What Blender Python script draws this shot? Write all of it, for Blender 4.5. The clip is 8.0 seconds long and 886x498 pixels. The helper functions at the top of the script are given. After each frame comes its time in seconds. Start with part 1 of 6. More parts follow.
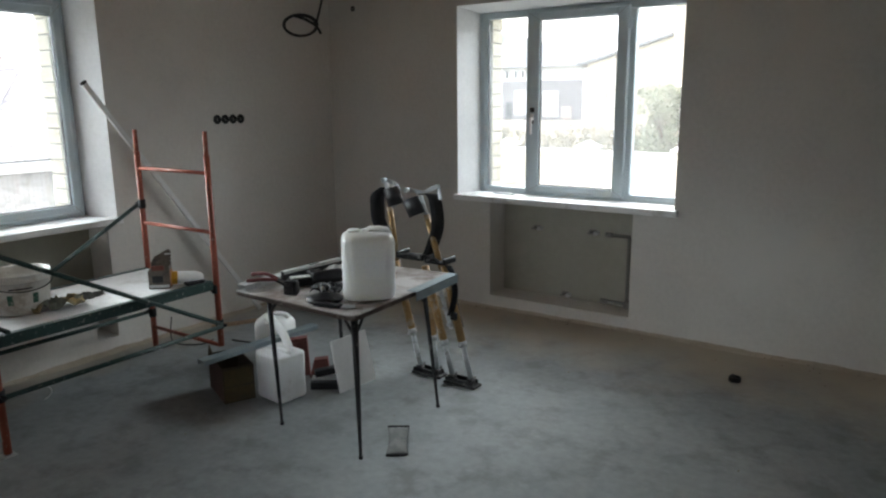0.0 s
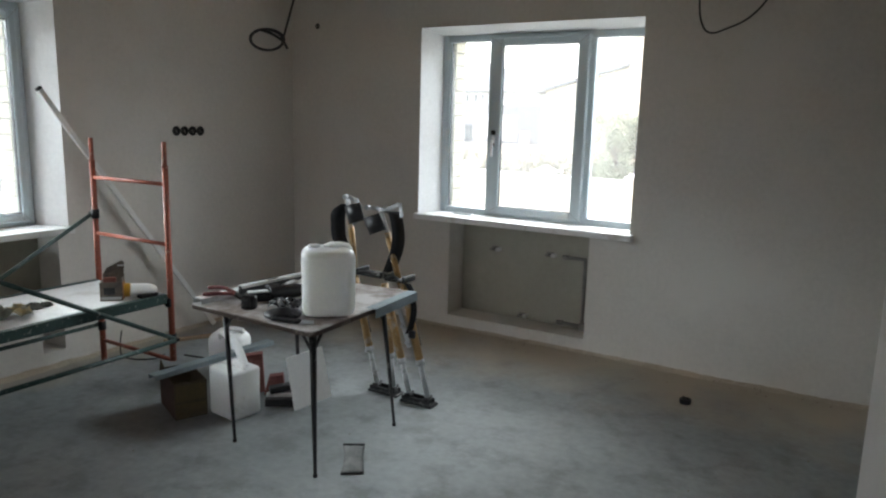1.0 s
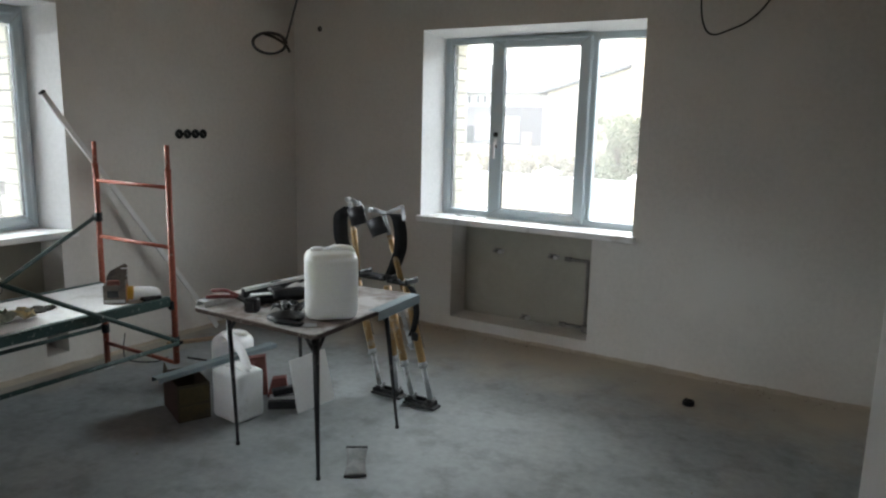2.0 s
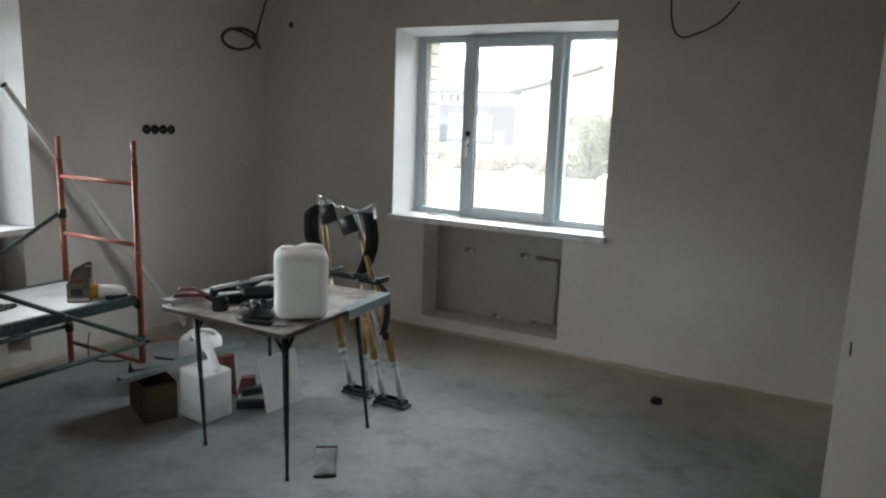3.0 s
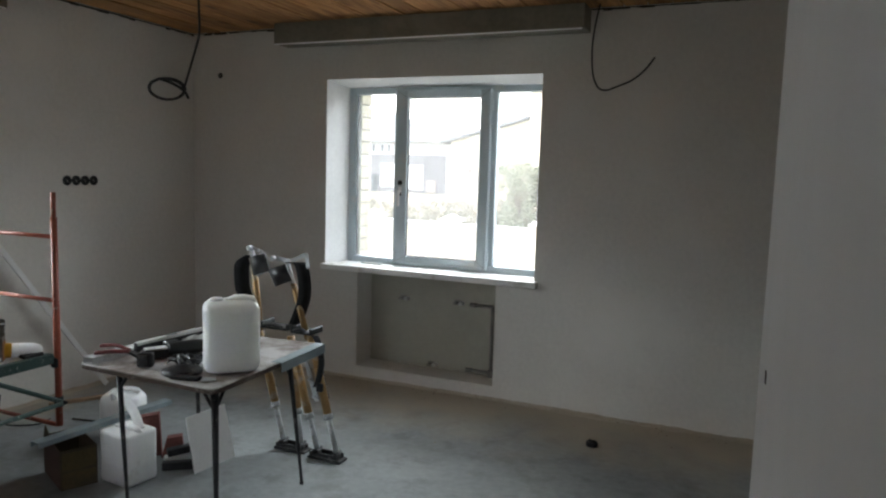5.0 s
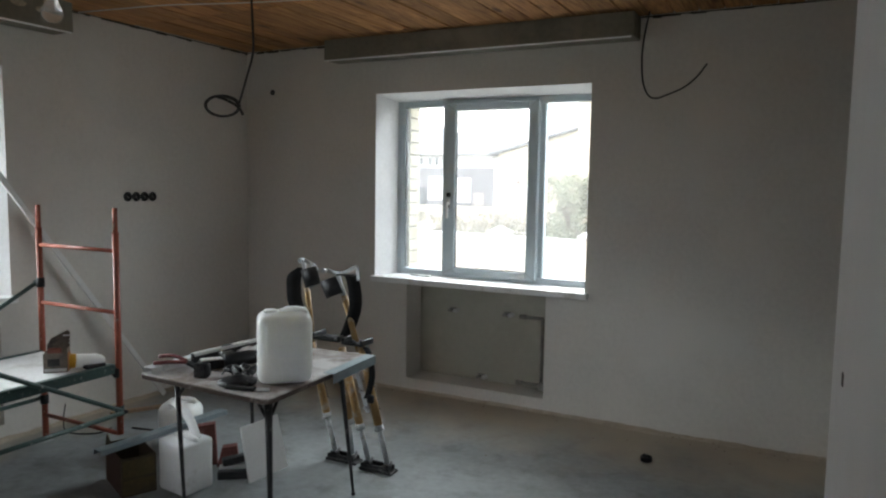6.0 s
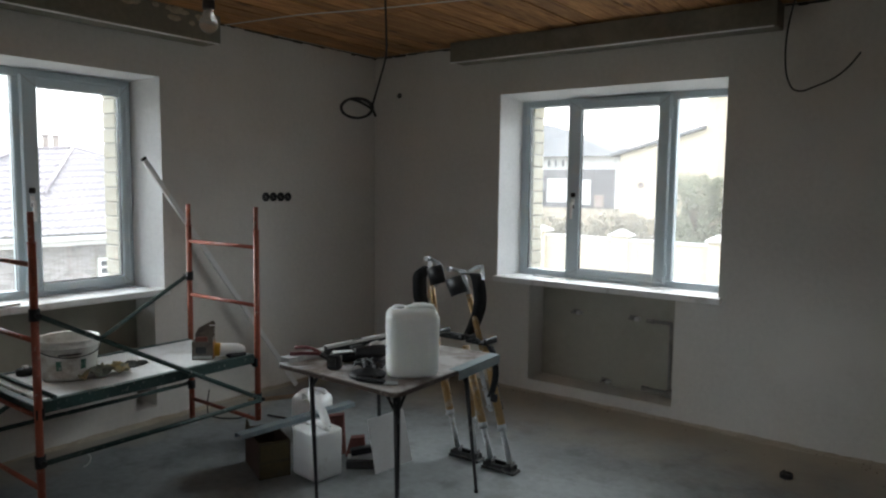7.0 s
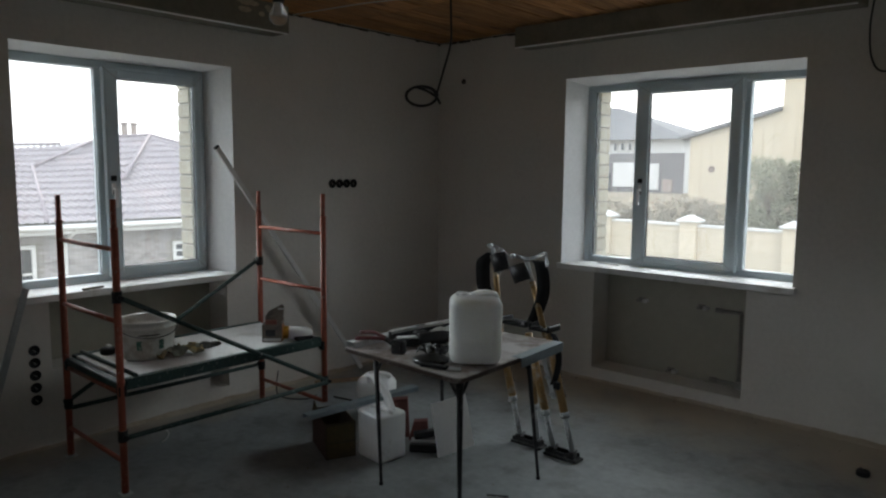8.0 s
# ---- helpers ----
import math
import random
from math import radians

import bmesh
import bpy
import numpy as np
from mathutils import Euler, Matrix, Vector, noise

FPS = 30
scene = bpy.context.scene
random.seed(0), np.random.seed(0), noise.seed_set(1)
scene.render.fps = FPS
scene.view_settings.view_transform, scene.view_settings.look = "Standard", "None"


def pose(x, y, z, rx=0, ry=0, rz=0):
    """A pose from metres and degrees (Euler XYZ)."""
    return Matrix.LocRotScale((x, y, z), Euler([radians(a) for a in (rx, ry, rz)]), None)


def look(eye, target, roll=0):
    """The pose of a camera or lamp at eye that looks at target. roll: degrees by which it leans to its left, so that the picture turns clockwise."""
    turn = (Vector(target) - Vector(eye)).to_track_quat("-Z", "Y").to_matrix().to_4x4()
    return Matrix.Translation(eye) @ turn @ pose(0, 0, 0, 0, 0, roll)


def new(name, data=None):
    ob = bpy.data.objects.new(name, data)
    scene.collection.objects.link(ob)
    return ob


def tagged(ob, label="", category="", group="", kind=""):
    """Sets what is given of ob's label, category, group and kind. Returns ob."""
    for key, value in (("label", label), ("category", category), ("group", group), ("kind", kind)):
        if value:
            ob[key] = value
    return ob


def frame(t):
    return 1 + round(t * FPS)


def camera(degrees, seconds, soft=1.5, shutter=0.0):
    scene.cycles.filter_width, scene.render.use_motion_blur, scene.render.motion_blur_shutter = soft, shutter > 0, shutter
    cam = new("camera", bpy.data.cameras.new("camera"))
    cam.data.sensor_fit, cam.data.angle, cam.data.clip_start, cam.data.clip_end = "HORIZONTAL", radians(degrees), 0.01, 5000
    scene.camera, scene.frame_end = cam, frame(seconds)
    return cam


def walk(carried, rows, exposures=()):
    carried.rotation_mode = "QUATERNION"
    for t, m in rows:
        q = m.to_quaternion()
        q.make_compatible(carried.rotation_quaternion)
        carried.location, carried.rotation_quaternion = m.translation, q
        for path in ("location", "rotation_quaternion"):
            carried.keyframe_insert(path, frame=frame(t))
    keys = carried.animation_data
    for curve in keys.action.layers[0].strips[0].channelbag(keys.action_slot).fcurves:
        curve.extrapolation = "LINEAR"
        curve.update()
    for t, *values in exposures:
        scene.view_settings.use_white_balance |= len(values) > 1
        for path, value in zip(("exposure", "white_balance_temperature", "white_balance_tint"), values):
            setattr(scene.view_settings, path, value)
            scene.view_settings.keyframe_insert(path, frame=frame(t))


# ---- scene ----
cam = camera(64.5, 8.0, soft=2.2)
PATH = [
    (0, (4.262, -4.591, 1.599), (3.164, -2.972, 1.182), -0.6),
    (0.5, (4.246, -4.611, 1.593), (3.226, -2.935, 1.204), 1.5),
    (1, (4.256, -4.619, 1.592), (3.256, -2.924, 1.233), 1.5),
    (1.5, (4.257, -4.622, 1.595), (3.248, -2.932, 1.24), 1.3),
    (3, (4.257, -4.613, 1.601), (3.32, -2.883, 1.243), 2.0),
    (3.5, (4.254, -4.607, 1.603), (3.441, -2.811, 1.268), 2.2),
    (4, (4.258, -4.602, 1.603), (3.5, -2.774, 1.314), 1.7),
    (5.5, (4.26, -4.63, 1.596), (3.439, -2.816, 1.407), 1.1),
    (6, (4.254, -4.626, 1.593), (3.348, -2.852, 1.41), 0.9),
    (6.5, (4.249, -4.625, 1.591), (3.259, -2.898, 1.405), 0.5),
    (7, (4.219, -4.651, 1.576), (3.03, -3.052, 1.395), 0.7),
    (7.5, (4.223, -4.662, 1.584), (2.927, -3.156, 1.355), 0.8),
    (8, (4.224, -4.662, 1.589), (2.9, -3.18, 1.363), 0.5),
]
EXPOSURES = [(0, 2.23), (0.5, 2.63), (1.0, 2.47), (1.5, 2.38), (3.0, 2.32), (5.5, 2.26), (6.5, 2.23), (7.0, 1.79), (7.5, 0.95), (8.0, 1.11)]
walk(cam, [(t, look(eye, target, roll)) for t, eye, target, roll in PATH], EXPOSURES)

# ---- world and sun: thin overcast ----
world = bpy.data.worlds.new("world")
scene.world = world
world.use_nodes = True
wn = world.node_tree
wn.nodes.clear()
sky = wn.nodes.new("ShaderNodeTexSky")
sky.sky_type, sky.sun_disc = "NISHITA", False
sky.sun_elevation, sky.sun_rotation = radians(35), radians(-40)
sky.air_density, sky.dust_density, sky.ozone_density = 1.0, 6.0, 1.0
veil = wn.nodes.new("ShaderNodeMixRGB")
veil.inputs[0].default_value = 0.75
veil.inputs[2].default_value = (9.0, 9.6, 10.4, 1)
back = wn.nodes.new("ShaderNodeBackground")
back.inputs[1].default_value = 0.15
wout = wn.nodes.new("ShaderNodeOutputWorld")
wn.links.new(sky.outputs[0], veil.inputs[1])
wn.links.new(veil.outputs[0], back.inputs[0])
wn.links.new(back.outputs[0], wout.inputs[0])
sun = new("sun", bpy.data.lights.new("sun", "SUN"))
sun.data.energy, sun.data.angle, sun.data.color = 0.5, radians(15), (1, 0.95, 0.88)
sun.matrix_world = look((0, 0, 0), (-0.6, 0.55, -0.58))

# area lamps added out of view outside, boosting sky light through the two windows
for spot, aim, width, power in (((2.3, 3.4, 3.55), (2.2, 0.0, 1.6), 6.6, 72.0), ((-6.0, -4.4, 3.9), (0.0, -2.72, 1.6), 4.5, 135.0)):
    head = new("sky_fill", bpy.data.lights.new("sky_fill", "AREA"))
    head.data.shape, head.data.size, head.data.size_y = "RECTANGLE", width, 0.9
    head.data.energy, head.data.color = power, (0.86, 0.95, 1.0)
    head.matrix_world = look(spot, aim)


# ---- materials ----
def mat(name, color, rough=0.8, metal=0.0, vary=0.12, scale=3.0, fine=60.0, bump=0.15, dist=0.004, second=None, amount=0.5,
        coat=0.0, patch=1.2, trans=0.0, rand=0.0):
    """Procedural surface: base colour with broad patches and fine grain, optional second colour in stains, and bump."""
    m = bpy.data.materials.new(name)
    m.use_nodes = True
    nt = m.node_tree
    b = nt.nodes["Principled BSDF"]
    b.inputs["Roughness"].default_value, b.inputs["Metallic"].default_value = rough, metal
    b.inputs["Coat Weight"].default_value = coat
    b.inputs["Transmission Weight"].default_value = trans
    co = nt.nodes.new("ShaderNodeTexCoord")
    n1 = nt.nodes.new("ShaderNodeTexNoise")
    n1.inputs["Scale"].default_value, n1.inputs["Detail"].default_value = scale, 6
    n2 = nt.nodes.new("ShaderNodeTexNoise")
    n2.inputs["Scale"].default_value, n2.inputs["Detail"].default_value = fine, 4
    for n in (n1, n2):
        nt.links.new(co.outputs["Object"], n.inputs["Vector"])
    mix = nt.nodes.new("ShaderNodeMath")
    mix.operation = "MULTIPLY_ADD"
    nt.links.new(n2.outputs["Fac"], mix.inputs[0])
    mix.inputs[1].default_value = 0.5
    half = nt.nodes.new("ShaderNodeMath")
    half.operation, half.inputs[1].default_value = "MULTIPLY", 0.5
    nt.links.new(n1.outputs["Fac"], half.inputs[0])
    nt.links.new(half.outputs[0], mix.inputs[2])
    ramp = nt.nodes.new("ShaderNodeValToRGB")
    lo = [max(0, c * (1 - vary)) for c in color]
    hi = [min(1, c * (1 + vary)) for c in color]
    ramp.color_ramp.elements[0].position, ramp.color_ramp.elements[1].position = 0.35, 0.65
    ramp.color_ramp.elements[0].color, ramp.color_ramp.elements[1].color = (*lo, 1), (*hi, 1)
    nt.links.new(mix.outputs[0], ramp.inputs[0])
    out = ramp.outputs[0]
    if second:
        n3 = nt.nodes.new("ShaderNodeTexNoise")
        n3.inputs["Scale"].default_value, n3.inputs["Detail"].default_value, n3.inputs["Roughness"].default_value = patch, 8, 0.65
        nt.links.new(co.outputs["Object"], n3.inputs["Vector"])
        r3 = nt.nodes.new("ShaderNodeValToRGB")
        r3.color_ramp.elements[0].position, r3.color_ramp.elements[1].position = 0.62 - 0.25 * amount, 0.75 - 0.2 * amount
        nt.links.new(n3.outputs["Fac"], r3.inputs[0])
        mx = nt.nodes.new("ShaderNodeMixRGB")
        mx.inputs[2].default_value = (*second, 1)
        nt.links.new(r3.outputs[0], mx.inputs[0])
        nt.links.new(out, mx.inputs[1])
        out = mx.outputs[0]
    if rand:
        info = nt.nodes.new("ShaderNodeObjectInfo")
        hsv = nt.nodes.new("ShaderNodeHueSaturation")
        mr = nt.nodes.new("ShaderNodeMapRange")
        mr.inputs["To Min"].default_value, mr.inputs["To Max"].default_value = 1 - rand, 1 + rand
        nt.links.new(info.outputs["Random"], mr.inputs["Value"])
        nt.links.new(mr.outputs[0], hsv.inputs["Value"])
        nt.links.new(out, hsv.inputs["Color"])
        out = hsv.outputs[0]
    nt.links.new(out, b.inputs["Base Color"])
    if bump:
        bp = nt.nodes.new("ShaderNodeBump")
        bp.inputs["Strength"].default_value, bp.inputs["Distance"].default_value = bump, dist
        nt.links.new(mix.outputs[0], bp.inputs["Height"])
        nt.links.new(bp.outputs[0], b.inputs["Normal"])
    return m


PLASTER = mat("plaster", (0.63, 0.605, 0.565), 0.92, vary=0.06, scale=1.3, fine=35, bump=0.25, dist=0.003, second=(0.67, 0.645, 0.605), amount=0.45, patch=0.9)
RAW = mat("raw_plaster", (0.38, 0.365, 0.305), 0.95, vary=0.05, scale=2.5, fine=22, bump=0.25, second=(0.43, 0.41, 0.35), amount=0.3, patch=2)
WHITE = mat("white_paint", (0.86, 0.86, 0.86), 0.75, vary=0.05, scale=3, fine=40, bump=0.15, second=(0.80, 0.80, 0.79), amount=0.1, patch=6)
# smoother plaster for the doorway wall, coloured paler to make up missing light there
BRIGHT_PLASTER = mat("brightened_plaster", (0.80, 0.80, 0.79), 0.9, vary=0.03, scale=0.8, fine=18, bump=0.03, second=(0.76, 0.75, 0.72), amount=0.4, patch=0.8)
PVC = mat("grey_blue_window_frame", (0.55, 0.63, 0.67), 0.4, vary=0.04, fine=150, bump=0.03, second=(0.62, 0.64, 0.63), amount=0.25, patch=5)
GASKET = mat("rubber_gasket", (0.02, 0.02, 0.022), 0.6, bump=0.05)
SILL = mat("window_board", (0.78, 0.78, 0.77), 0.5, vary=0.05, fine=70, bump=0.08, second=(0.55, 0.53, 0.49), amount=0.35, patch=9)
ORANGE = mat("orange_paint", (0.29, 0.066, 0.034), 0.5, vary=0.2, scale=9, fine=90, bump=0.25, dist=0.001, second=(0.42, 0.33, 0.27), amount=0.14, patch=34)
GREEN = mat("dark_green_paint", (0.014, 0.042, 0.037), 0.5, vary=0.25, scale=8, fine=80, bump=0.25, dist=0.001, second=(0.36, 0.37, 0.35), amount=0.12, patch=38)
DECK = mat("dusty_white_board", (0.62, 0.62, 0.61), 0.85, vary=0.1, scale=4, fine=60, bump=0.25, second=(0.46, 0.45, 0.43), amount=0.45, patch=5)
FOOTING = mat("galvanised_steel", (0.42, 0.44, 0.45), 0.45, metal=0.85, vary=0.12, scale=14, fine=120, bump=0.08, dist=0.001)
TABLE_TOP = mat("worn_laminate", (0.20, 0.155, 0.13), 0.55, vary=0.2, scale=4, fine=70, bump=0.12, dist=0.001, second=(0.54, 0.53, 0.52), amount=0.95, patch=4.0)
TABLE_RIM = mat("brown_table_edge", (0.055, 0.033, 0.025), 0.5, vary=0.25, scale=12, fine=90, bump=0.12, second=(0.3, 0.27, 0.24), amount=0.2, patch=12)
BLUESTEEL = mat("blue_grey_zinc", (0.27, 0.33, 0.36), 0.5, metal=0.55, vary=0.12, scale=12, fine=100, bump=0.08, dist=0.001, second=(0.36, 0.39, 0.40), amount=0.3, patch=9)
DARK = mat("dark_steel", (0.022, 0.022, 0.024), 0.5, metal=0.3, vary=0.3, scale=12, fine=100, bump=0.15, dist=0.001, second=(0.2, 0.19, 0.18), amount=0.15, patch=16)
BLACK = mat("black_plastic", (0.010, 0.010, 0.011), 0.5, vary=0.3, scale=9, fine=90, bump=0.1, dist=0.001, second=(0.10, 0.097, 0.093), amount=0.05, patch=12)
BLACK.node_tree.nodes["Principled BSDF"].inputs["Specular IOR Level"].default_value = 0.3
CLEARISH = mat("milky_polythene", (0.82, 0.83, 0.81), 0.42, vary=0.03, scale=5, fine=80, bump=0.05, dist=0.002)
POLY = mat("white_polythene", (0.84, 0.85, 0.85), 0.45, vary=0.04, scale=5, fine=80, bump=0.06, dist=0.002, second=(0.62, 0.61, 0.58), amount=0.2, patch=8)
# brown cardboard, base colour darkened for the shade around the floor box
SHADED_CARD = mat("brown_cardboard", (0.062, 0.045, 0.027), 0.9, vary=0.2, scale=6, fine=90, bump=0.15, dist=0.001, second=(0.085, 0.07, 0.03), amount=0.4, patch=6)
REDCARD = mat("red_brown_cardboard", (0.15, 0.05, 0.042), 0.85, vary=0.2, scale=7, fine=90, bump=0.15, dist=0.001, second=(0.27, 0.13, 0.105), amount=0.2, patch=8)
GOLD = mat("gold_anodised_tube", (0.35, 0.215, 0.085), 0.55, metal=0.35, vary=0.15, scale=10, fine=90, bump=0.08, dist=0.001, second=(0.45, 0.41, 0.35), amount=0.4, patch=14)
DULLALU = mat("dusty_aluminium", (0.43, 0.45, 0.46), 0.65, metal=0.35, vary=0.2, scale=14, fine=90, bump=0.12, dist=0.001, second=(0.24, 0.23, 0.21), amount=0.35, patch=18)
STRAP = mat("black_webbing", (0.012, 0.012, 0.013), 0.9, vary=0.3, scale=20, fine=220, bump=0.4, dist=0.002)
GREYBOARD = mat("grey_white_board", (0.58, 0.58, 0.57), 0.7, vary=0.05, scale=3, fine=60, bump=0.06, second=(0.5, 0.5, 0.49), amount=0.3, patch=5)
CABLE = mat("black_cable", (0.012, 0.012, 0.013), 0.5, bump=0.05)
COPPER = mat("pipe_stub", (0.26, 0.25, 0.235), 0.6, metal=0.4, vary=0.2, scale=20, bump=0.2)
MORTAR = mat("mortar", (0.22, 0.205, 0.175), 0.95, bump=0.4)
BRICK = mat("yellow_brick", (0.40, 0.36, 0.28), 0.9, vary=0.1, scale=9, fine=70, bump=0.35, rand=0.1)
FENCE = mat("fence_brick", (0.52, 0.46, 0.36), 0.9, vary=0.08, scale=4, fine=30, bump=0.3, rand=0.06)
ROOF = mat("metal_tile", (0.20, 0.18, 0.195), 0.5, vary=0.08, scale=0.8, fine=9, bump=0.05, second=(0.26, 0.22, 0.23), amount=0.3, patch=0.7)
GREYBRICK = mat("grey_brown_brick", (0.25, 0.205, 0.18), 0.9, vary=0.12, scale=1.5, fine=14, bump=0.3, rand=0.18)
CREAM = mat("cream_render", (0.50, 0.435, 0.33), 0.9, vary=0.05, scale=0.5, fine=6, bump=0.1)
GREYWALL = mat("dark_grey_render", (0.13, 0.125, 0.13), 0.8, vary=0.1, scale=0.6, fine=6, bump=0.1)
PALEWALL = mat("pale_render", (0.55, 0.55, 0.54), 0.85, vary=0.05, scale=0.6, fine=6, bump=0.1)
SLATE = mat("grey_roofing", (0.12, 0.123, 0.13), 0.9, vary=0.12, scale=1, fine=8, bump=0.15)
EARTH = mat("dry_ground", (0.24, 0.21, 0.15), 0.95, vary=0.25, scale=0.25, fine=3, bump=0.3, dist=0.05, second=(0.11, 0.12, 0.06), amount=0.5, patch=0.12)
# grey-green leaf, base colour lightened to carry the haze of distance
HAZED_LEAF = mat("hazed_green_leaf", (0.24, 0.25, 0.17), 0.7, vary=0.35, scale=2, fine=12, bump=0.0, second=(0.23, 0.21, 0.15), amount=0.4, patch=1.5)
TWIG = mat("brown_twigs", (0.32, 0.285, 0.22), 0.8, vary=0.3, scale=2, fine=12, bump=0.0, second=(0.15, 0.15, 0.09), amount=0.4, patch=1.5)
BARK = mat("bark", (0.15, 0.125, 0.095), 0.95, vary=0.25, scale=5, fine=30, bump=0.5)
BEAM = mat("beam_render", (0.20, 0.187, 0.15), 0.95, vary=0.14, scale=2.5, fine=30, bump=0.4, second=(0.25, 0.235, 0.19), patch=3)
FOAM = mat("dark_sealant", (0.06, 0.052, 0.045), 0.9, vary=0.3, scale=9, fine=50, bump=0.5)


def glass_mat():
    m = bpy.data.materials.new("window_glass")
    m.use_nodes = True
    b = m.node_tree.nodes["Principled BSDF"]
    b.inputs["Base Color"].default_value = (0.97, 0.99, 0.98, 1)
    b.inputs["Roughness"].default_value, b.inputs["Transmission Weight"].default_value, b.inputs["IOR"].default_value = 0.0, 1.0, 1.45
    nt = m.node_tree
    # milky scatter: pane dust, strengthened to imitate haze and glare over the view
    dust = nt.nodes.new("ShaderNodeBsdfTranslucent")
    dust.inputs[0].default_value = (0.9, 0.92, 0.93, 1)
    noise = nt.nodes.new("ShaderNodeTexNoise")
    noise.inputs["Scale"].default_value, noise.inputs["Detail"].default_value = 2.0, 5
    level = nt.nodes.new("ShaderNodeMapRange")
    level.inputs["From Min"].default_value, level.inputs["From Max"].default_value = 0.3, 0.7
    level.inputs["To Min"].default_value, level.inputs["To Max"].default_value = 0.040, 0.062
    mix = nt.nodes.new("ShaderNodeMixShader")
    co = nt.nodes.new("ShaderNodeTexCoord")
    nt.links.new(co.outputs["Object"], noise.inputs["Vector"])
    nt.links.new(noise.outputs["Fac"], level.inputs["Value"])
    nt.links.new(level.outputs[0], mix.inputs[0])
    nt.links.new(b.outputs[0], mix.inputs[1])
    nt.links.new(dust.outputs[0], mix.inputs[2])
    nt.links.new(mix.outputs[0], nt.nodes["Material Output"].inputs[0])
    return m


GLASS = glass_mat()
for milky, amount in ((CLEARISH, 0.75), (POLY, 0.35)):
    shader = milky.node_tree.nodes["Principled BSDF"]
    shader.inputs["Subsurface Weight"].default_value = amount
    shader.inputs["Subsurface Scale"].default_value = 1.0
    shader.inputs["Subsurface Radius"].default_value = (0.12, 0.12, 0.11)


def floor_mat():
    """Cement screed: pale grey with darker scuffed blotches, ochre dust along the foot of the two window walls."""
    m = mat("screed", (0.252, 0.270, 0.274), 0.9, vary=0.13, scale=2.0, fine=22, bump=0.25, dist=0.003, second=(0.190, 0.198, 0.197), amount=0.5, patch=4.8)
    nt = m.node_tree
    b = nt.nodes["Principled BSDF"]
    src = b.inputs["Base Color"].links[0].from_socket
    co = nt.nodes.new("ShaderNodeTexCoord")
    sep = nt.nodes.new("ShaderNodeSeparateXYZ")
    nt.links.new(co.outputs["Object"], sep.inputs[0])
    ns = nt.nodes.new("ShaderNodeTexNoise")
    ns.inputs["Scale"].default_value, ns.inputs["Detail"].default_value = 2.5, 7
    nt.links.new(co.outputs["Object"], ns.inputs["Vector"])
    neg = nt.nodes.new("ShaderNodeMath")
    neg.operation, neg.inputs[1].default_value = "MULTIPLY", -1.0
    nt.links.new(sep.outputs["Y"], neg.inputs[0])
    side = nt.nodes.new("ShaderNodeMath")
    side.operation, side.inputs[1].default_value, side.inputs[2].default_value = "MULTIPLY_ADD", 1.6, 0.3
    nt.links.new(sep.outputs["X"], side.inputs[0])
    near = nt.nodes.new("ShaderNodeMath")
    near.operation = "MINIMUM"
    nt.links.new(side.outputs[0], near.inputs[0])
    nt.links.new(neg.outputs[0], near.inputs[1])
    add = nt.nodes.new("ShaderNodeMath")
    add.operation, add.inputs[1].default_value = "MULTIPLY_ADD", -1.1
    nt.links.new(ns.outputs["Fac"], add.inputs[0])
    nt.links.new(near.outputs[0], add.inputs[2])
    mr = nt.nodes.new("ShaderNodeMapRange")
    mr.inputs["From Min"].default_value, mr.inputs["From Max"].default_value = -0.38, 0.36
    mr.inputs["To Min"].default_value, mr.inputs["To Max"].default_value = 0.95, 0.0
    nt.links.new(add.outputs[0], mr.inputs["Value"])
    mx = nt.nodes.new("ShaderNodeMixRGB")
    mx.inputs[2].default_value = (0.42, 0.36, 0.28, 1)
    nt.links.new(mr.outputs[0], mx.inputs[0])
    nt.links.new(src, mx.inputs[1])
    nt.links.new(mx.outputs[0], b.inputs["Base Color"])
    return m


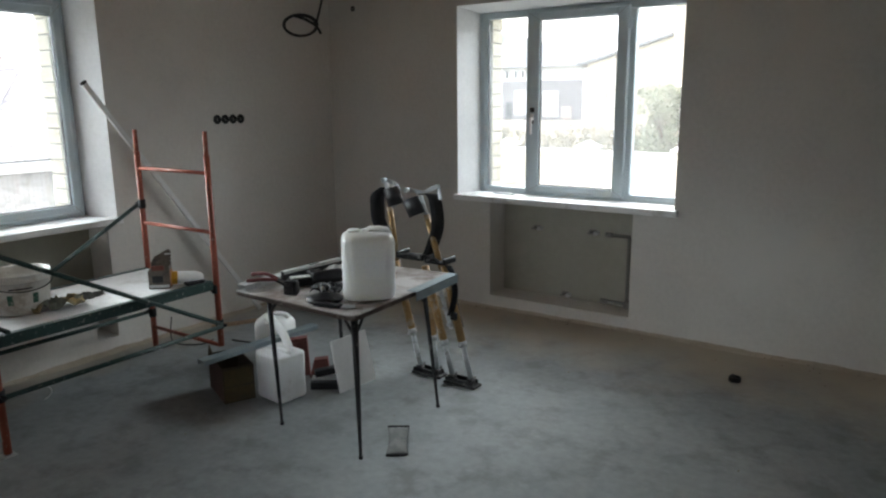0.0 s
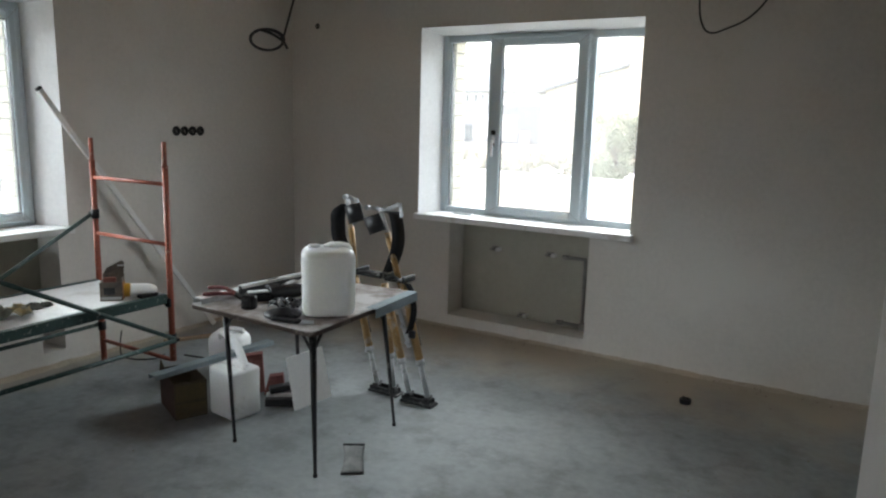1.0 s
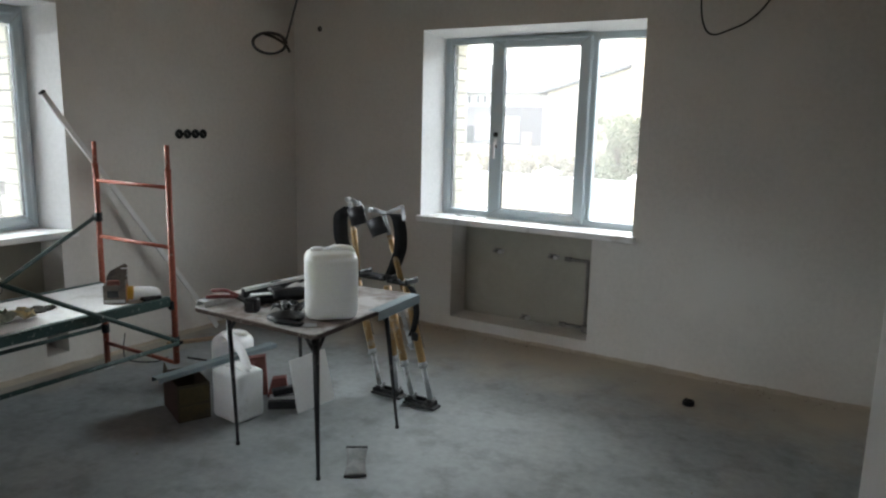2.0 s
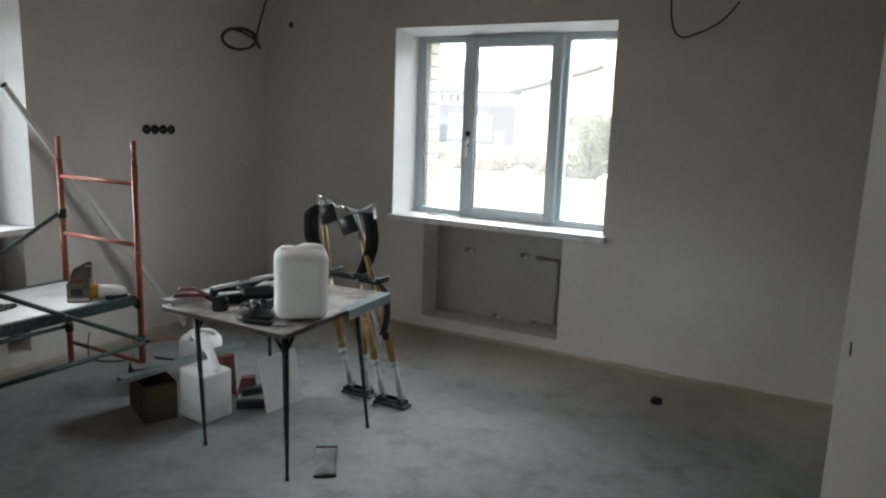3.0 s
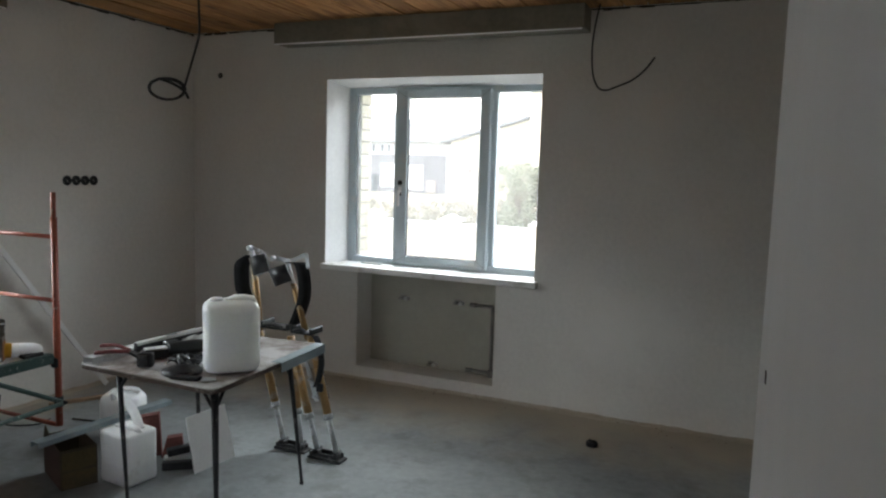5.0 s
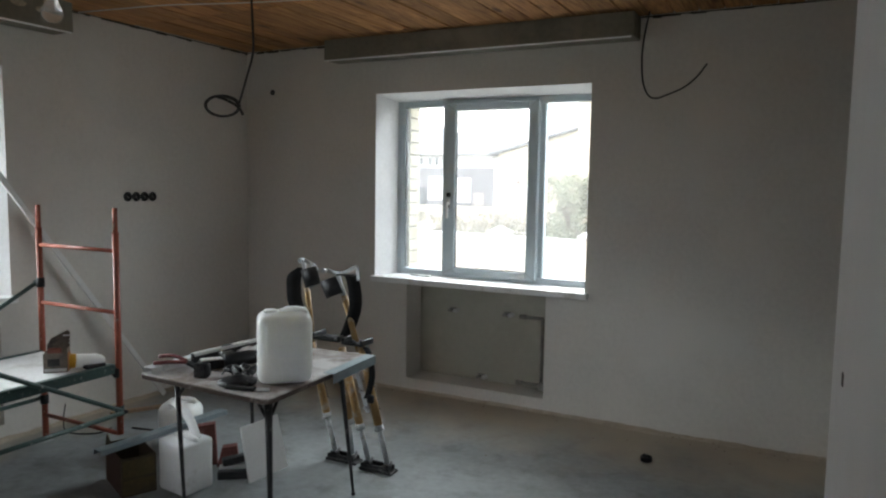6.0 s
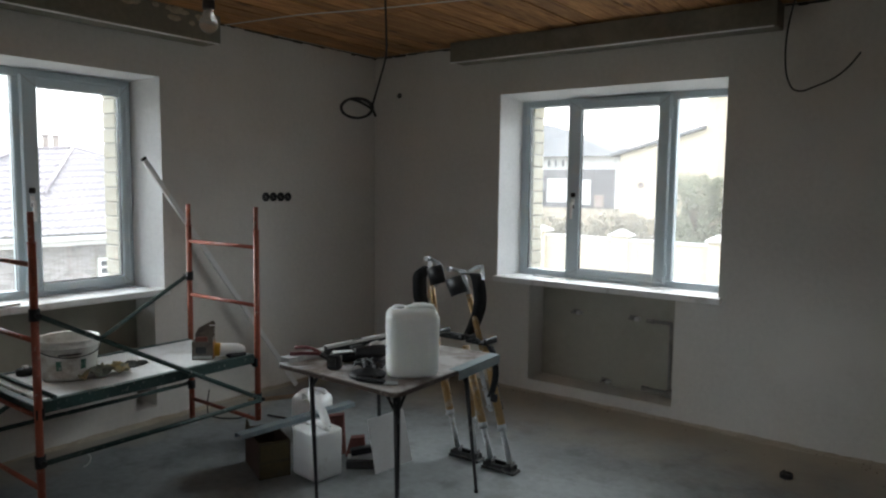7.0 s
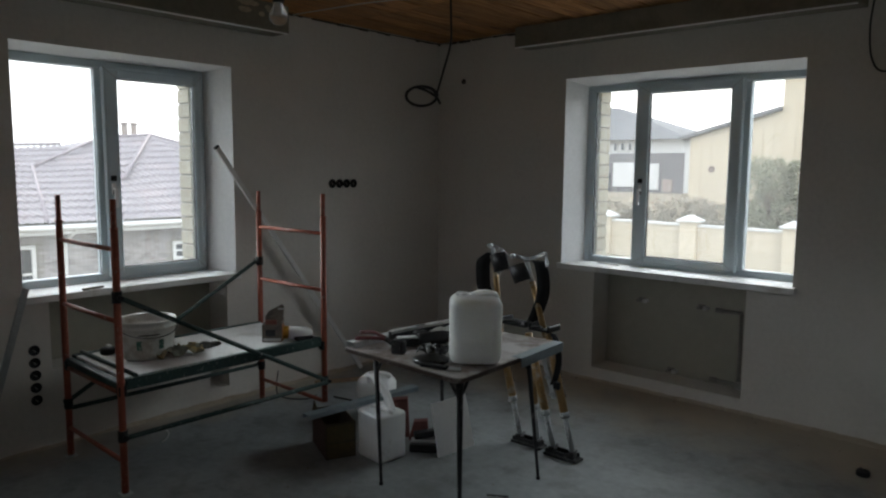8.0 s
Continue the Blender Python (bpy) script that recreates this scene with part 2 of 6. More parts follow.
def board_mat():
    """Sawn pine boards with grain along y, knots, and a different tone per board."""
    m = bpy.data.materials.new("pine_board")
    m.use_nodes = True
    nt = m.node_tree
    b = nt.nodes["Principled BSDF"]
    b.inputs["Roughness"].default_value = 0.75
    co = nt.nodes.new("ShaderNodeTexCoord")
    geo = nt.nodes.new("ShaderNodeNewGeometry")
    off = nt.nodes.new("ShaderNodeVectorMath")
    off.operation = "MULTIPLY_ADD"
    comb = nt.nodes.new("ShaderNodeCombineXYZ")
    for k in range(3):
        nt.links.new(geo.outputs["Random Per Island"], comb.inputs[k])
    off.inputs[1].default_value = (7, 11, 3)
    nt.links.new(comb.outputs[0], off.inputs[0])
    nt.links.new(co.outputs["Object"], off.inputs[2])
    mp = nt.nodes.new("ShaderNodeMapping")
    mp.inputs["Scale"].default_value = (16, 1.3, 16)
    nt.links.new(off.outputs[0], mp.inputs["Vector"])
    n = nt.nodes.new("ShaderNodeTexNoise")
    n.inputs["Scale"].default_value, n.inputs["Detail"].default_value, n.inputs["Distortion"].default_value = 2.2, 7, 1.2
    nt.links.new(mp.outputs[0], n.inputs["Vector"])
    r = nt.nodes.new("ShaderNodeValToRGB")
    r.color_ramp.elements[0].position, r.color_ramp.elements[1].position = 0.33, 0.66
    r.color_ramp.elements[0].color, r.color_ramp.elements[1].color = (0.25, 0.10, 0.032, 1), (0.55, 0.28, 0.10, 1)
    nt.links.new(n.outputs["Fac"], r.inputs[0])
    v = nt.nodes.new("ShaderNodeTexVoronoi")
    mp2 = nt.nodes.new("ShaderNodeMapping")
    mp2.inputs["Scale"].default_value = (6, 2.2, 6)
    nt.links.new(off.outputs[0], mp2.inputs["Vector"])
    nt.links.new(mp2.outputs[0], v.inputs["Vector"])
    v.inputs["Scale"].default_value = 0.8
    kr = nt.nodes.new("ShaderNodeValToRGB")
    kr.color_ramp.elements[0].position, kr.color_ramp.elements[1].position = 0.06, 0.16
    kr.color_ramp.elements[0].color, kr.color_ramp.elements[1].color = (0.25, 0.2, 0.17, 1), (1, 1, 1, 1)
    nt.links.new(v.outputs["Distance"], kr.inputs[0])
    mul = nt.nodes.new("ShaderNodeMixRGB")
    mul.blend_type, mul.inputs[0].default_value = "MULTIPLY", 0.85
    nt.links.new(r.outputs[0], mul.inputs[1])
    nt.links.new(kr.outputs[0], mul.inputs[2])
    hsv = nt.nodes.new("ShaderNodeHueSaturation")
    mr = nt.nodes.new("ShaderNodeMapRange")
    mr.inputs["To Min"].default_value, mr.inputs["To Max"].default_value = 0.7, 1.25
    nt.links.new(geo.outputs["Random Per Island"], mr.inputs["Value"])
    nt.links.new(mr.outputs[0], hsv.inputs["Value"])
    nt.links.new(mul.outputs[0], hsv.inputs["Color"])
    nt.links.new(hsv.outputs[0], b.inputs["Base Color"])
    bp = nt.nodes.new("ShaderNodeBump")
    bp.inputs["Strength"].default_value, bp.inputs["Distance"].default_value = 0.2, 0.002
    nt.links.new(n.outputs["Fac"], bp.inputs["Height"])
    nt.links.new(bp.outputs[0], b.inputs["Normal"])
    return m


SCREED, PINE = floor_mat(), board_mat()


# ---- builders ----
def box(bm, x0, x1, y0, y1, z0, z1, bevel=0.0, seg=1, m=None):
    vs = [bm.verts.new((x, y, z)) for x in (x0, x1) for y in (y0, y1) for z in (z0, z1)]
    fs = [bm.faces.new([vs[i] for i in f]) for f in ((0, 1, 3, 2), (4, 6, 7, 5), (0, 4, 5, 1), (2, 3, 7, 6), (0, 2, 6, 4), (1, 5, 7, 3))]
    if bevel:
        edges = {e for f in fs for e in f.edges}
        r = bmesh.ops.bevel(bm, geom=list(edges), offset=bevel, segments=seg, profile=0.5, affect="EDGES")
        vs = list({v for f in r["faces"] for v in f.verts} | {v for v in vs if v.is_valid})
    if m is not None:
        bmesh.ops.transform(bm, matrix=m, verts=vs)
    return vs


def tube(bm, p, q, r, seg=12, r2=None, caps=True):
    p, q = Vector(p), Vector(q)
    d = (q - p)
    quat = d.to_track_quat("Z", "Y")
    rings = []
    for c, rad in ((p, r), (q, r if r2 is None else r2)):
        rings.append([bm.verts.new(c + quat @ Vector((rad * math.cos(2 * math.pi * k / seg), rad * math.sin(2 * math.pi * k / seg), 0))) for k in range(seg)])
    for k in range(seg):
        f = bm.faces.new((rings[0][k], rings[0][(k + 1) % seg], rings[1][(k + 1) % seg], rings[1][k]))
        f.smooth = True
    if caps:
        bm.faces.new(rings[0][::-1])
        bm.faces.new(rings[1])
    return rings


def sweep(bm, pts, r, seg=8):
    """A round cord through points."""
    pts = [Vector(p) for p in pts]
    rings = []
    for i, p in enumerate(pts):
        d = (pts[min(i + 1, len(pts) - 1)] - pts[max(i - 1, 0)]).normalized()
        a = d.cross(Vector((0.31, 0.77, 0.55))).normalized()
        c = d.cross(a)
        rings.append([bm.verts.new(p + r * (math.cos(2 * math.pi * k / seg) * a + math.sin(2 * math.pi * k / seg) * c)) for k in range(seg)])
    for s, t in zip(rings, rings[1:]):
        for k in range(seg):
            bm.faces.new((s[k], s[(k + 1) % seg], t[(k + 1) % seg], t[k])).smooth = True
    bm.faces.new(rings[0][::-1])
    bm.faces.new(rings[-1])


def prism(bm, outline, axis, a, b, smooth=False):
    """Extrudes an outline of 2D points along an axis from a to b."""
    def at(p, s):
        return {"x": (s, p[0], p[1]), "y": (p[0], s, p[1]), "z": (p[0], p[1], s)}[axis]
    lo = [bm.verts.new(at(p, a)) for p in outline]
    hi = [bm.verts.new(at(p, b)) for p in outline]
    n = len(outline)
    for k in range(n):
        bm.faces.new((lo[k], lo[(k + 1) % n], hi[(k + 1) % n], hi[k])).smooth = smooth
    bm.faces.new(lo[::-1])
    bm.faces.new(hi)
    return lo + hi


def lathe(bm, profile, seg=32, m=None, squash=None):
    """Turns (radius, height) pairs round z."""
    rings, vs = [], []
    for r, z in profile:
        ring = [bm.verts.new((r * math.cos(2 * math.pi * k / seg), r * math.sin(2 * math.pi * k / seg), z)) for k in range(seg)]
        rings.append(ring)
        vs += ring
    for s, t in zip(rings, rings[1:]):
        for k in range(seg):
            bm.faces.new((s[k], s[(k + 1) % seg], t[(k + 1) % seg], t[k])).smooth = True
    bm.faces.new(rings[0][::-1])
    bm.faces.new(rings[-1])
    if m is not None:
        bmesh.ops.transform(bm, matrix=m, verts=vs)
    return vs


def ribbon(bm, pts, width, thick, across):
    """A strap through points, width along the vector across."""
    pts = [Vector(p) for p in pts]
    a = Vector(across).normalized()
    rows = []
    for i, p in enumerate(pts):
        d = (pts[min(i + 1, len(pts) - 1)] - pts[max(i - 1, 0)]).normalized()
        n = d.cross(a).normalized()
        rows.append([bm.verts.new(p + s * a * width / 2 + u * n * thick / 2) for s, u in ((-1, -1), (1, -1), (1, 1), (-1, 1))])
    for r, t in zip(rows, rows[1:]):
        for k in range(4):
            bm.faces.new((r[k], r[(k + 1) % 4], t[(k + 1) % 4], t[k])).smooth = True
    bm.faces.new(rows[0][::-1])
    bm.faces.new(rows[-1])


def curve_pts(ctrl, n=6):
    """Catmull-Rom points through control points."""
    c = [Vector(p) for p in ctrl]
    c = [2 * c[0] - c[1]] + c + [2 * c[-1] - c[-2]]
    out = []
    for i in range(1, len(c) - 2):
        for k in range(n):
            t = k / n
            p0, p1, p2, p3 = c[i - 1:i + 3]
            out.append(0.5 * (2 * p1 + (p2 - p0) * t + (2 * p0 - 5 * p1 + 4 * p2 - p3) * t * t + (3 * p1 - p0 - 3 * p2 + p3) * t ** 3))
    return out + [c[-2]]


def mesh(name, bm, material):
    bmesh.ops.recalc_face_normals(bm, faces=bm.faces)
    me = bpy.data.meshes.new(name)
    bm.to_mesh(me)
    bm.free()
    me.materials.append(material)
    return me


def part(name, bm, material, parent, label=""):
    """One mesh object under a thing or part; the bmesh is in world coordinates."""
    at, p = Vector((0, 0, 0)), parent
    while p is not None:
        at, p = at + p.location, p.parent
    bmesh.ops.translate(bm, verts=bm.verts, vec=-at)
    ob = new(name, mesh(name, bm, material))
    ob.parent = parent
    return tagged(ob, label)


def thing(name, at, label, category, group="", kind=""):
    ob = new(name)
    ob.location = at
    ob.empty_display_size = 0.1
    return tagged(ob, label, category, group, kind)


def solid(name, bm, material, label, category, kind="", at=(0, 0, 0)):
    bmesh.ops.translate(bm, verts=bm.verts, vec=-Vector(at))
    ob = new(name, mesh(name, bm, material))
    ob.location = at
    return tagged(ob, label, category, kind=kind)


# ---- the room ----
H = 2.67
TOP = 3.0
bm = bmesh.new()
box(bm, -0.3, 6.6, -8.3, 0.3, -0.2, 0.0)
solid("floor", bm, SCREED, "dusty grey cement screed floor with ochre dust by the walls", "floor", "structure")

# north wall with its window, and the radiator niche under it
bm = bmesh.new()
box(bm, -0.3, 1.295, 0, 0.3, 0, TOP)
box(bm, 2.973, 6.6, 0, 0.3, 0, TOP)
box(bm, 1.295, 2.973, 0, 0.3, 2.275, TOP)
box(bm, 1.295, 1.586, 0, 0.3, 0, 0.835)
box(bm, 2.70, 2.973, 0, 0.3, 0, 0.835)
box(bm, 1.586, 2.70, 0, 0.3, 0, 0.10)
box(bm, 1.586, 2.70, 0.24, 0.3, 0.10, 0.835)
wall_n = solid("wall_north", bm, PLASTER, "smooth grey-beige plastered wall with a window and a niche", "wall", "structure")
# west wall
bm = bmesh.new()
box(bm, -0.3, 0, -2.057, 0, 0, TOP)
box(bm, -0.3, 0, -5.0, -3.372, 0, TOP)
# beyond the doorway wall: unseen opening added to throw fill light on the jamb
box(bm, -0.3, 0, -8.3, -6.8, 0, TOP)
box(bm, -0.3, 0, -6.8, -5.0, 0, 0.1)
box(bm, -0.3, 0, -6.8, -5.0, 2.25, TOP)
box(bm, -0.3, 0, -3.372, -2.057, 2.25, TOP)
box(bm, -0.3, 0, -3.372, -3.245, 0, 0.835)
box(bm, -0.3, 0, -2.13, -2.057, 0, 0.835)
box(bm, -0.3, 0, -3.245, -2.13, 0, 0.095)
box(bm, -0.3, -0.24, -3.245, -2.13, 0.095, 0.835)
box(bm, -0.2395, 0, -3.245, -2.275, 0.095, 0.44)
wall_w = solid("wall_west", bm, PLASTER, "smooth grey-beige plastered wall with a window and a niche", "wall", "structure")
# rough lining of the two niches
for name, args in (("niche_lining_north", (1.588, 2.698, 0.225, 0.239, 0.102, 0.80)), ("niche_lining_west", (-0.239, -0.225, -3.243, -2.132, 0.442, 0.80))):
    bm = bmesh.new()
    box(bm, *args)
    solid(name, bm, RAW, "rough unpainted plaster back of a radiator niche", "niche", "structure")
# east wall, and the wall with the wide doorway in which the camera stands
bm = bmesh.new()
box(bm, 6.3, 6.6, -8.3, 0, 0, TOP)
solid("wall_east", bm, PLASTER, "plain plastered wall", "wall", "structure")
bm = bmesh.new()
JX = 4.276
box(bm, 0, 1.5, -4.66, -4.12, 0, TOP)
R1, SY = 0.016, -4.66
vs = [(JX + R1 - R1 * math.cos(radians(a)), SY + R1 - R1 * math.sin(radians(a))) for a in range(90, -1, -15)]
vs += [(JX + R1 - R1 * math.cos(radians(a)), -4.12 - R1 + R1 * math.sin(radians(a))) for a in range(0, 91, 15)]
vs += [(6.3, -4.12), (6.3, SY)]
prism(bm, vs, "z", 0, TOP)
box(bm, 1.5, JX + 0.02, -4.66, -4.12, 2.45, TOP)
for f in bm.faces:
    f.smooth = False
wall_s = solid("wall_south", bm, BRIGHT_PLASTER, "smooth partition wall with a wide open doorway, plaster paled to brighten it", "wall", "structure")
# unseen wall closing the hall, with an opening added for fill light
bm = bmesh.new()
for a, b, c, d in ((0, 3.8, 0, TOP), (5.4, 6.3, 0, TOP), (3.8, 5.4, 0, 0.85), (3.8, 5.4, 2.25, TOP)):
    box(bm, a, b, -8.3, -8.0, c, d)
solid("wall_hall", bm, PLASTER, "plain plastered hall wall out of view, its opening added for fill light", "wall", "structure")

# board ceiling
bm = bmesh.new()
rng = random.Random(4)
x = 0.005
while x < 6.3:
    w = 0.142
    y = -8.0
    stops = [-8.0, -4.9 + rng.uniform(-0.03, 0.03), -1.13 + rng.uniform(-0.01, 0.01), 0.0]
    for a, b in zip(stops, stops[1:]):
        z = H + rng.uniform(0, 0.006)
        box(bm, x + 0.001, min(x + w - rng.uniform(0.003, 0.009), 6.295), a + 0.002, b - 0.002, z, z + 0.025)
    x += w + 0.003
tagged(new("ceiling", mesh("ceiling", bm, PINE)), "rough orange-brown pine board ceiling with open gaps", "ceiling", kind="structure")
bm = bmesh.new()
box(bm, -0.3, 6.6, -8.3, 0.3, H + 0.05, H + 0.2)
solid("roof_slab", bm, DARK, "dark covering above the ceiling boards", "ceiling", "structure")
# ragged dark seal where walls meet ceiling
for name, horizontal, a0, a1 in (("ceiling_seal_north", True, 0.0, 6.3), ("ceiling_seal_west", False, -4.12, 0.0)):
    bm = bmesh.new()
    s = a0
    while s < a1:
        e = min(s + rng.uniform(0.02, 0.12), a1)
        d, hgt = rng.uniform(0.004, 0.012), rng.choice((0.005, 0.006, 0.008, 0.009, 0.012, 0.017))
        if horizontal:
            box(bm, s, e, -d, -0.0005, H - hgt, H)
        else:
            box(bm, 0.0005, d, s, e, H - hgt, H)
        s = e
    solid(name, bm, FOAM, "ragged dark sealant along the ceiling joint", "sealant", "structure")

# ragged bank of plaster dust along the foot of the two window walls
DUST = mat("plaster_dust", (0.46, 0.40, 0.32), 0.95, vary=0.12, scale=6, fine=60, bump=0.4, second=(0.36, 0.30, 0.23), amount=0.4, patch=5)
for name, along_x, a0, a1 in (("dust_bank_north", True, 0.0, 6.3), ("dust_bank_west", False, -4.12, 0.0)):
    bm = bmesh.new()
    last = None
    n = int((a1 - a0) / 0.03)
    wide, high = 0.03, 0.012
    for k in range(n + 1):
        s = a0 + (a1 - a0) * k / n
        wide = min(0.06, max(0.014, wide + rng.uniform(-0.009, 0.009)))
        high = min(0.022, max(0.006, high + rng.uniform(-0.004, 0.004)))
        prof = ((0.0, 0.0), (wide, 0.0), (wide * 0.6, high * 0.25), (wide * 0.25, high * 0.6), (0.0, high))
        ring = [bm.verts.new((s, -d, z) if along_x else (d, s, z)) for d, z in prof]
        if last:
            for i in range(5):
                bm.faces.new((last[i], last[(i + 1) % 5], ring[(i + 1) % 5], ring[i]))
        else:
            bm.faces.new(ring)
        last = ring
    bm.faces.new(last[::-1])
    solid(name, bm, DUST, "ochre plaster dust banked along the foot of the wall", "dust", "structure")

# raw lintel boxes over the windows
bm = bmesh.new()
box(bm, 0.945, 3.275, -0.19, 0, 2.52, H - 0.001, 0.004)
ln = solid("lintel_beam_north", bm, BEAM, "rough grey-brown plastered beam over the window", "beam", "structure")
bm = bmesh.new()
box(bm, 0, 0.19, -4.12, -1.725, 2.49, H - 0.001, 0.004)
lw = solid("lintel_beam_west", bm, BEAM, "rough grey-brown plastered beam over the window", "beam", "structure")
bm = bmesh.new()
box(bm, 0.95, 3.26, -0.196, -0.180, 2.512, 2.5195, 0.002)
solid("corner_bead_north", bm, WHITE, "pale plaster corner bead along the beam's lower edge", "trim", "structure")
bm = bmesh.new()
box(bm, 0.180, 0.196, -4.1, -1.74, 2.482, 2.4895, 0.002)
solid("corner_bead_west", bm, WHITE, "pale plaster corner bead along the beam's lower edge", "trim", "structure")


# lumps of old plaster and foam left on the west beam
bm = bmesh.new()
for k in range(46):
    y, z, r = rng.uniform(-3.6, -1.75), H - abs(rng.gauss(0, 0.03)) - 0.012, rng.uniform(0.008, 0.026)
    lump = bmesh.ops.create_icosphere(bm, subdivisions=2, radius=r, matrix=Matrix.Translation((0.19, y, z)) @ Matrix.Diagonal((0.35, rng.uniform(1.0, 2.2), rng.uniform(0.6, 1.0), 1)))
    for v in lump["verts"]:
        v.co += Vector((0, rng.uniform(-0.12, 0.12), rng.uniform(-0.12, 0.12))) * r
        v.co.z = min(v.co.z, H - 0.001)
solid("beam_lumps_west", bm, mat("old_foam", (0.42, 0.37, 0.27), 0.95, vary=0.2, scale=20, bump=0.4), "pale lumps of old foam and plaster on the beam", "foam", "structure")


# ---- windows ----
def reveal(name, quads):
    bm = bmesh.new()
    for outline, axis, a, b in quads:
        prism(bm, outline, axis, a, b)
    solid(name, bm, WHITE, "white painted splayed window reveal", "reveal", "structure")


D = 0.22
reveal("window_reveal_north", [
    ([(1.2955, 0.0), (1.36, D), (1.36, 0.3), (1.2955, 0.3)], "z", 0.86, 2.274),
    ([(2.9725, 0.0), (2.968, D), (2.968, 0.3), (2.9725, 0.3)], "z", 0.86, 2.274),
    ([(0.0, 2.2745), (D, 2.235), (0.3, 2.235), (0.3, 2.2745)], "x", 1.296, 2.972)])
reveal("window_reveal_west", [
    ([(0.0, -2.0575), (-D, -2.135), (-0.3, -2.135), (-0.3, -2.0575)], "z", 0.86, 2.249),
    ([(0.0, -3.3715), (-D, -3.368), (-0.3, -3.368), (-0.3, -3.3715)], "z", 0.86, 2.249),
    ([(0.0, 2.2495), (-D, 2.225), (-0.3, 2.225), (-0.3, 2.2495)], "y", -3.371, -2.058)])


def frame_bars(bm, a0, a1, z0, z1, w, d0, d1, put, bevel=0.006):
    """A mitre-like rectangular frame of four bars of width w."""
    for b in ((a0, a0 + w, z0, z1), (a1 - w, a1, z0, z1), (a0 + w, a1 - w, z0, z0 + w), (a0 + w, a1 - w, z1 - w, z1)):
        put(bm, *b, d0, d1, bevel)


def put_n(bm, a0, a1, z0, z1, d0, d1, bevel):
    box(bm, a0, a1, d0, d1, z0, z1, bevel)


def put_w(bm, a0, a1, z0, z1, d0, d1, bevel):
    box(bm, -d1, -d0, a0, a1, z0, z1, bevel)


def window(name, put, at, outer, mullions, sash, glasses, handle_a, label):
    """outer: a0, a1, z0, z1. mullions: a0, a1 bars. sash: opening leaf. glasses: fixed panes' daylight."""
    win = thing(name, at, label, "window", kind="structure")
    a0, a1, z0, z1 = outer
    bm = bmesh.new()
    frame_bars(bm, a0, a1, z0, z1, 0.05, 0.225, 0.29, put)
    for m0, m1 in mullions:
        put(bm, m0, m1, z0 + 0.05, z1 - 0.05, 0.2255, 0.289, 0.006)
    part("window_frame", bm, PVC, win)
    for g0, g1, gz0, gz1 in glasses:
        bm = bmesh.new()
        frame_bars(bm, g0 - 0.032, g1 + 0.032, gz0 - 0.028, gz1 + 0.028, 0.026, 0.232, 0.262, put, 0.004)
        part("glazing_bead", bm, PVC, win)
        bm = bmesh.new()
        frame_bars(bm, g0 - 0.007, g1 + 0.007, gz0 - 0.007, gz1 + 0.007, 0.006, 0.240, 0.258, put, 0.0)
        part("gasket", bm, GASKET, win)
        bm = bmesh.new()
        put(bm, g0 - 0.02, g1 + 0.02, gz0 - 0.02, gz1 + 0.02, 0.246, 0.254, 0)
        pane = part("pane", bm, GLASS, win)
        pane.visible_shadow = False
    s0, s1, sz0, sz1, w0, w1 = sash
    bm = bmesh.new()
    for b in ((s0, w0, sz0, sz1), (w1, s1, sz0, sz1), (w0, w1, sz0, sz0 + 0.06), (w0, w1, sz1 - 0.065, sz1)):
        put(bm, *b, 0.198, 0.246, 0.007)
    frame_bars(bm, s0 + 0.001, s1 - 0.001, sz0 + 0.001, sz1 - 0.001, 0.016, 0.191, 0.199, put, 0.003)
    leaf = part("sash", bm, PVC, win, "opening window sash")
    # mitre joints at the sash corners
    for (ca, cz), (da, dz) in (((s0, sz0), (w0, sz0 + 0.06)), ((s1, sz0), (w1, sz0 + 0.06)), ((s0, sz1), (w0, sz1 - 0.065)), ((s1, sz1), (w1, sz1 - 0.065))):
        bm = bmesh.new()
        for k in range(14):
            u, v = k / 14, (k + 1) / 14
            a0, a1 = sorted((ca + (da - ca) * u, ca + (da - ca) * v))
            c0, c1 = sorted((cz + (dz - cz) * u, cz + (dz - cz) * v))
            put(bm, a0, max(a1, a0 + 0.003), c0, c1, 0.1968 if u > 0.25 else 0.1902, 0.1995, 0)
        part("mitre_joint", bm, FOOTING, leaf)
    bm = bmesh.new()
    frame_bars(bm, w0 - 0.002, w1 + 0.002, sz0 + 0.058, sz1 - 0.063, 0.006, 0.21, 0.232, put, 0.0)
    part("gasket", bm, GASKET, leaf)
    bm = bmesh.new()
    put(bm, w0 - 0.012, w1 + 0.012, sz0 + 0.05, sz1 - 0.055, 0.226, 0.234, 0)
    pane = part("pane", bm, GLASS, leaf)
    pane.visible_shadow = False
    # handle: white lever, with two screw covers
    bm = bmesh.new()
    hz = 1.45
    put(bm, handle_a - 0.014, handle_a + 0.014, hz - 0.035, hz + 0.035, 0.188, 0.199, 0.004)
    put(bm, handle_a - 0.011, handle_a + 0.011, hz - 0.115, hz + 0.008, 0.158, 0.174, 0.005)
    put(bm, handle_a - 0.008, handle_a + 0.008, hz - 0.008, hz + 0.008, 0.170, 0.190, 0.002)
    part("handle", bm, WHITE, leaf, "white plastic lever handle")
    bm = bmesh.new()
    put(bm, handle_a - 0.019, handle_a + 0.019, hz + 0.048, hz + 0.082, 0.188, 0.1985, 0.005)
    put(bm, handle_a - 0.010, handle_a + 0.016, hz - 0.036, hz - 0.010, 0.184, 0.1885, 0.002)
    part("lock_cover", bm, BLACK, leaf, "dark lock cover")
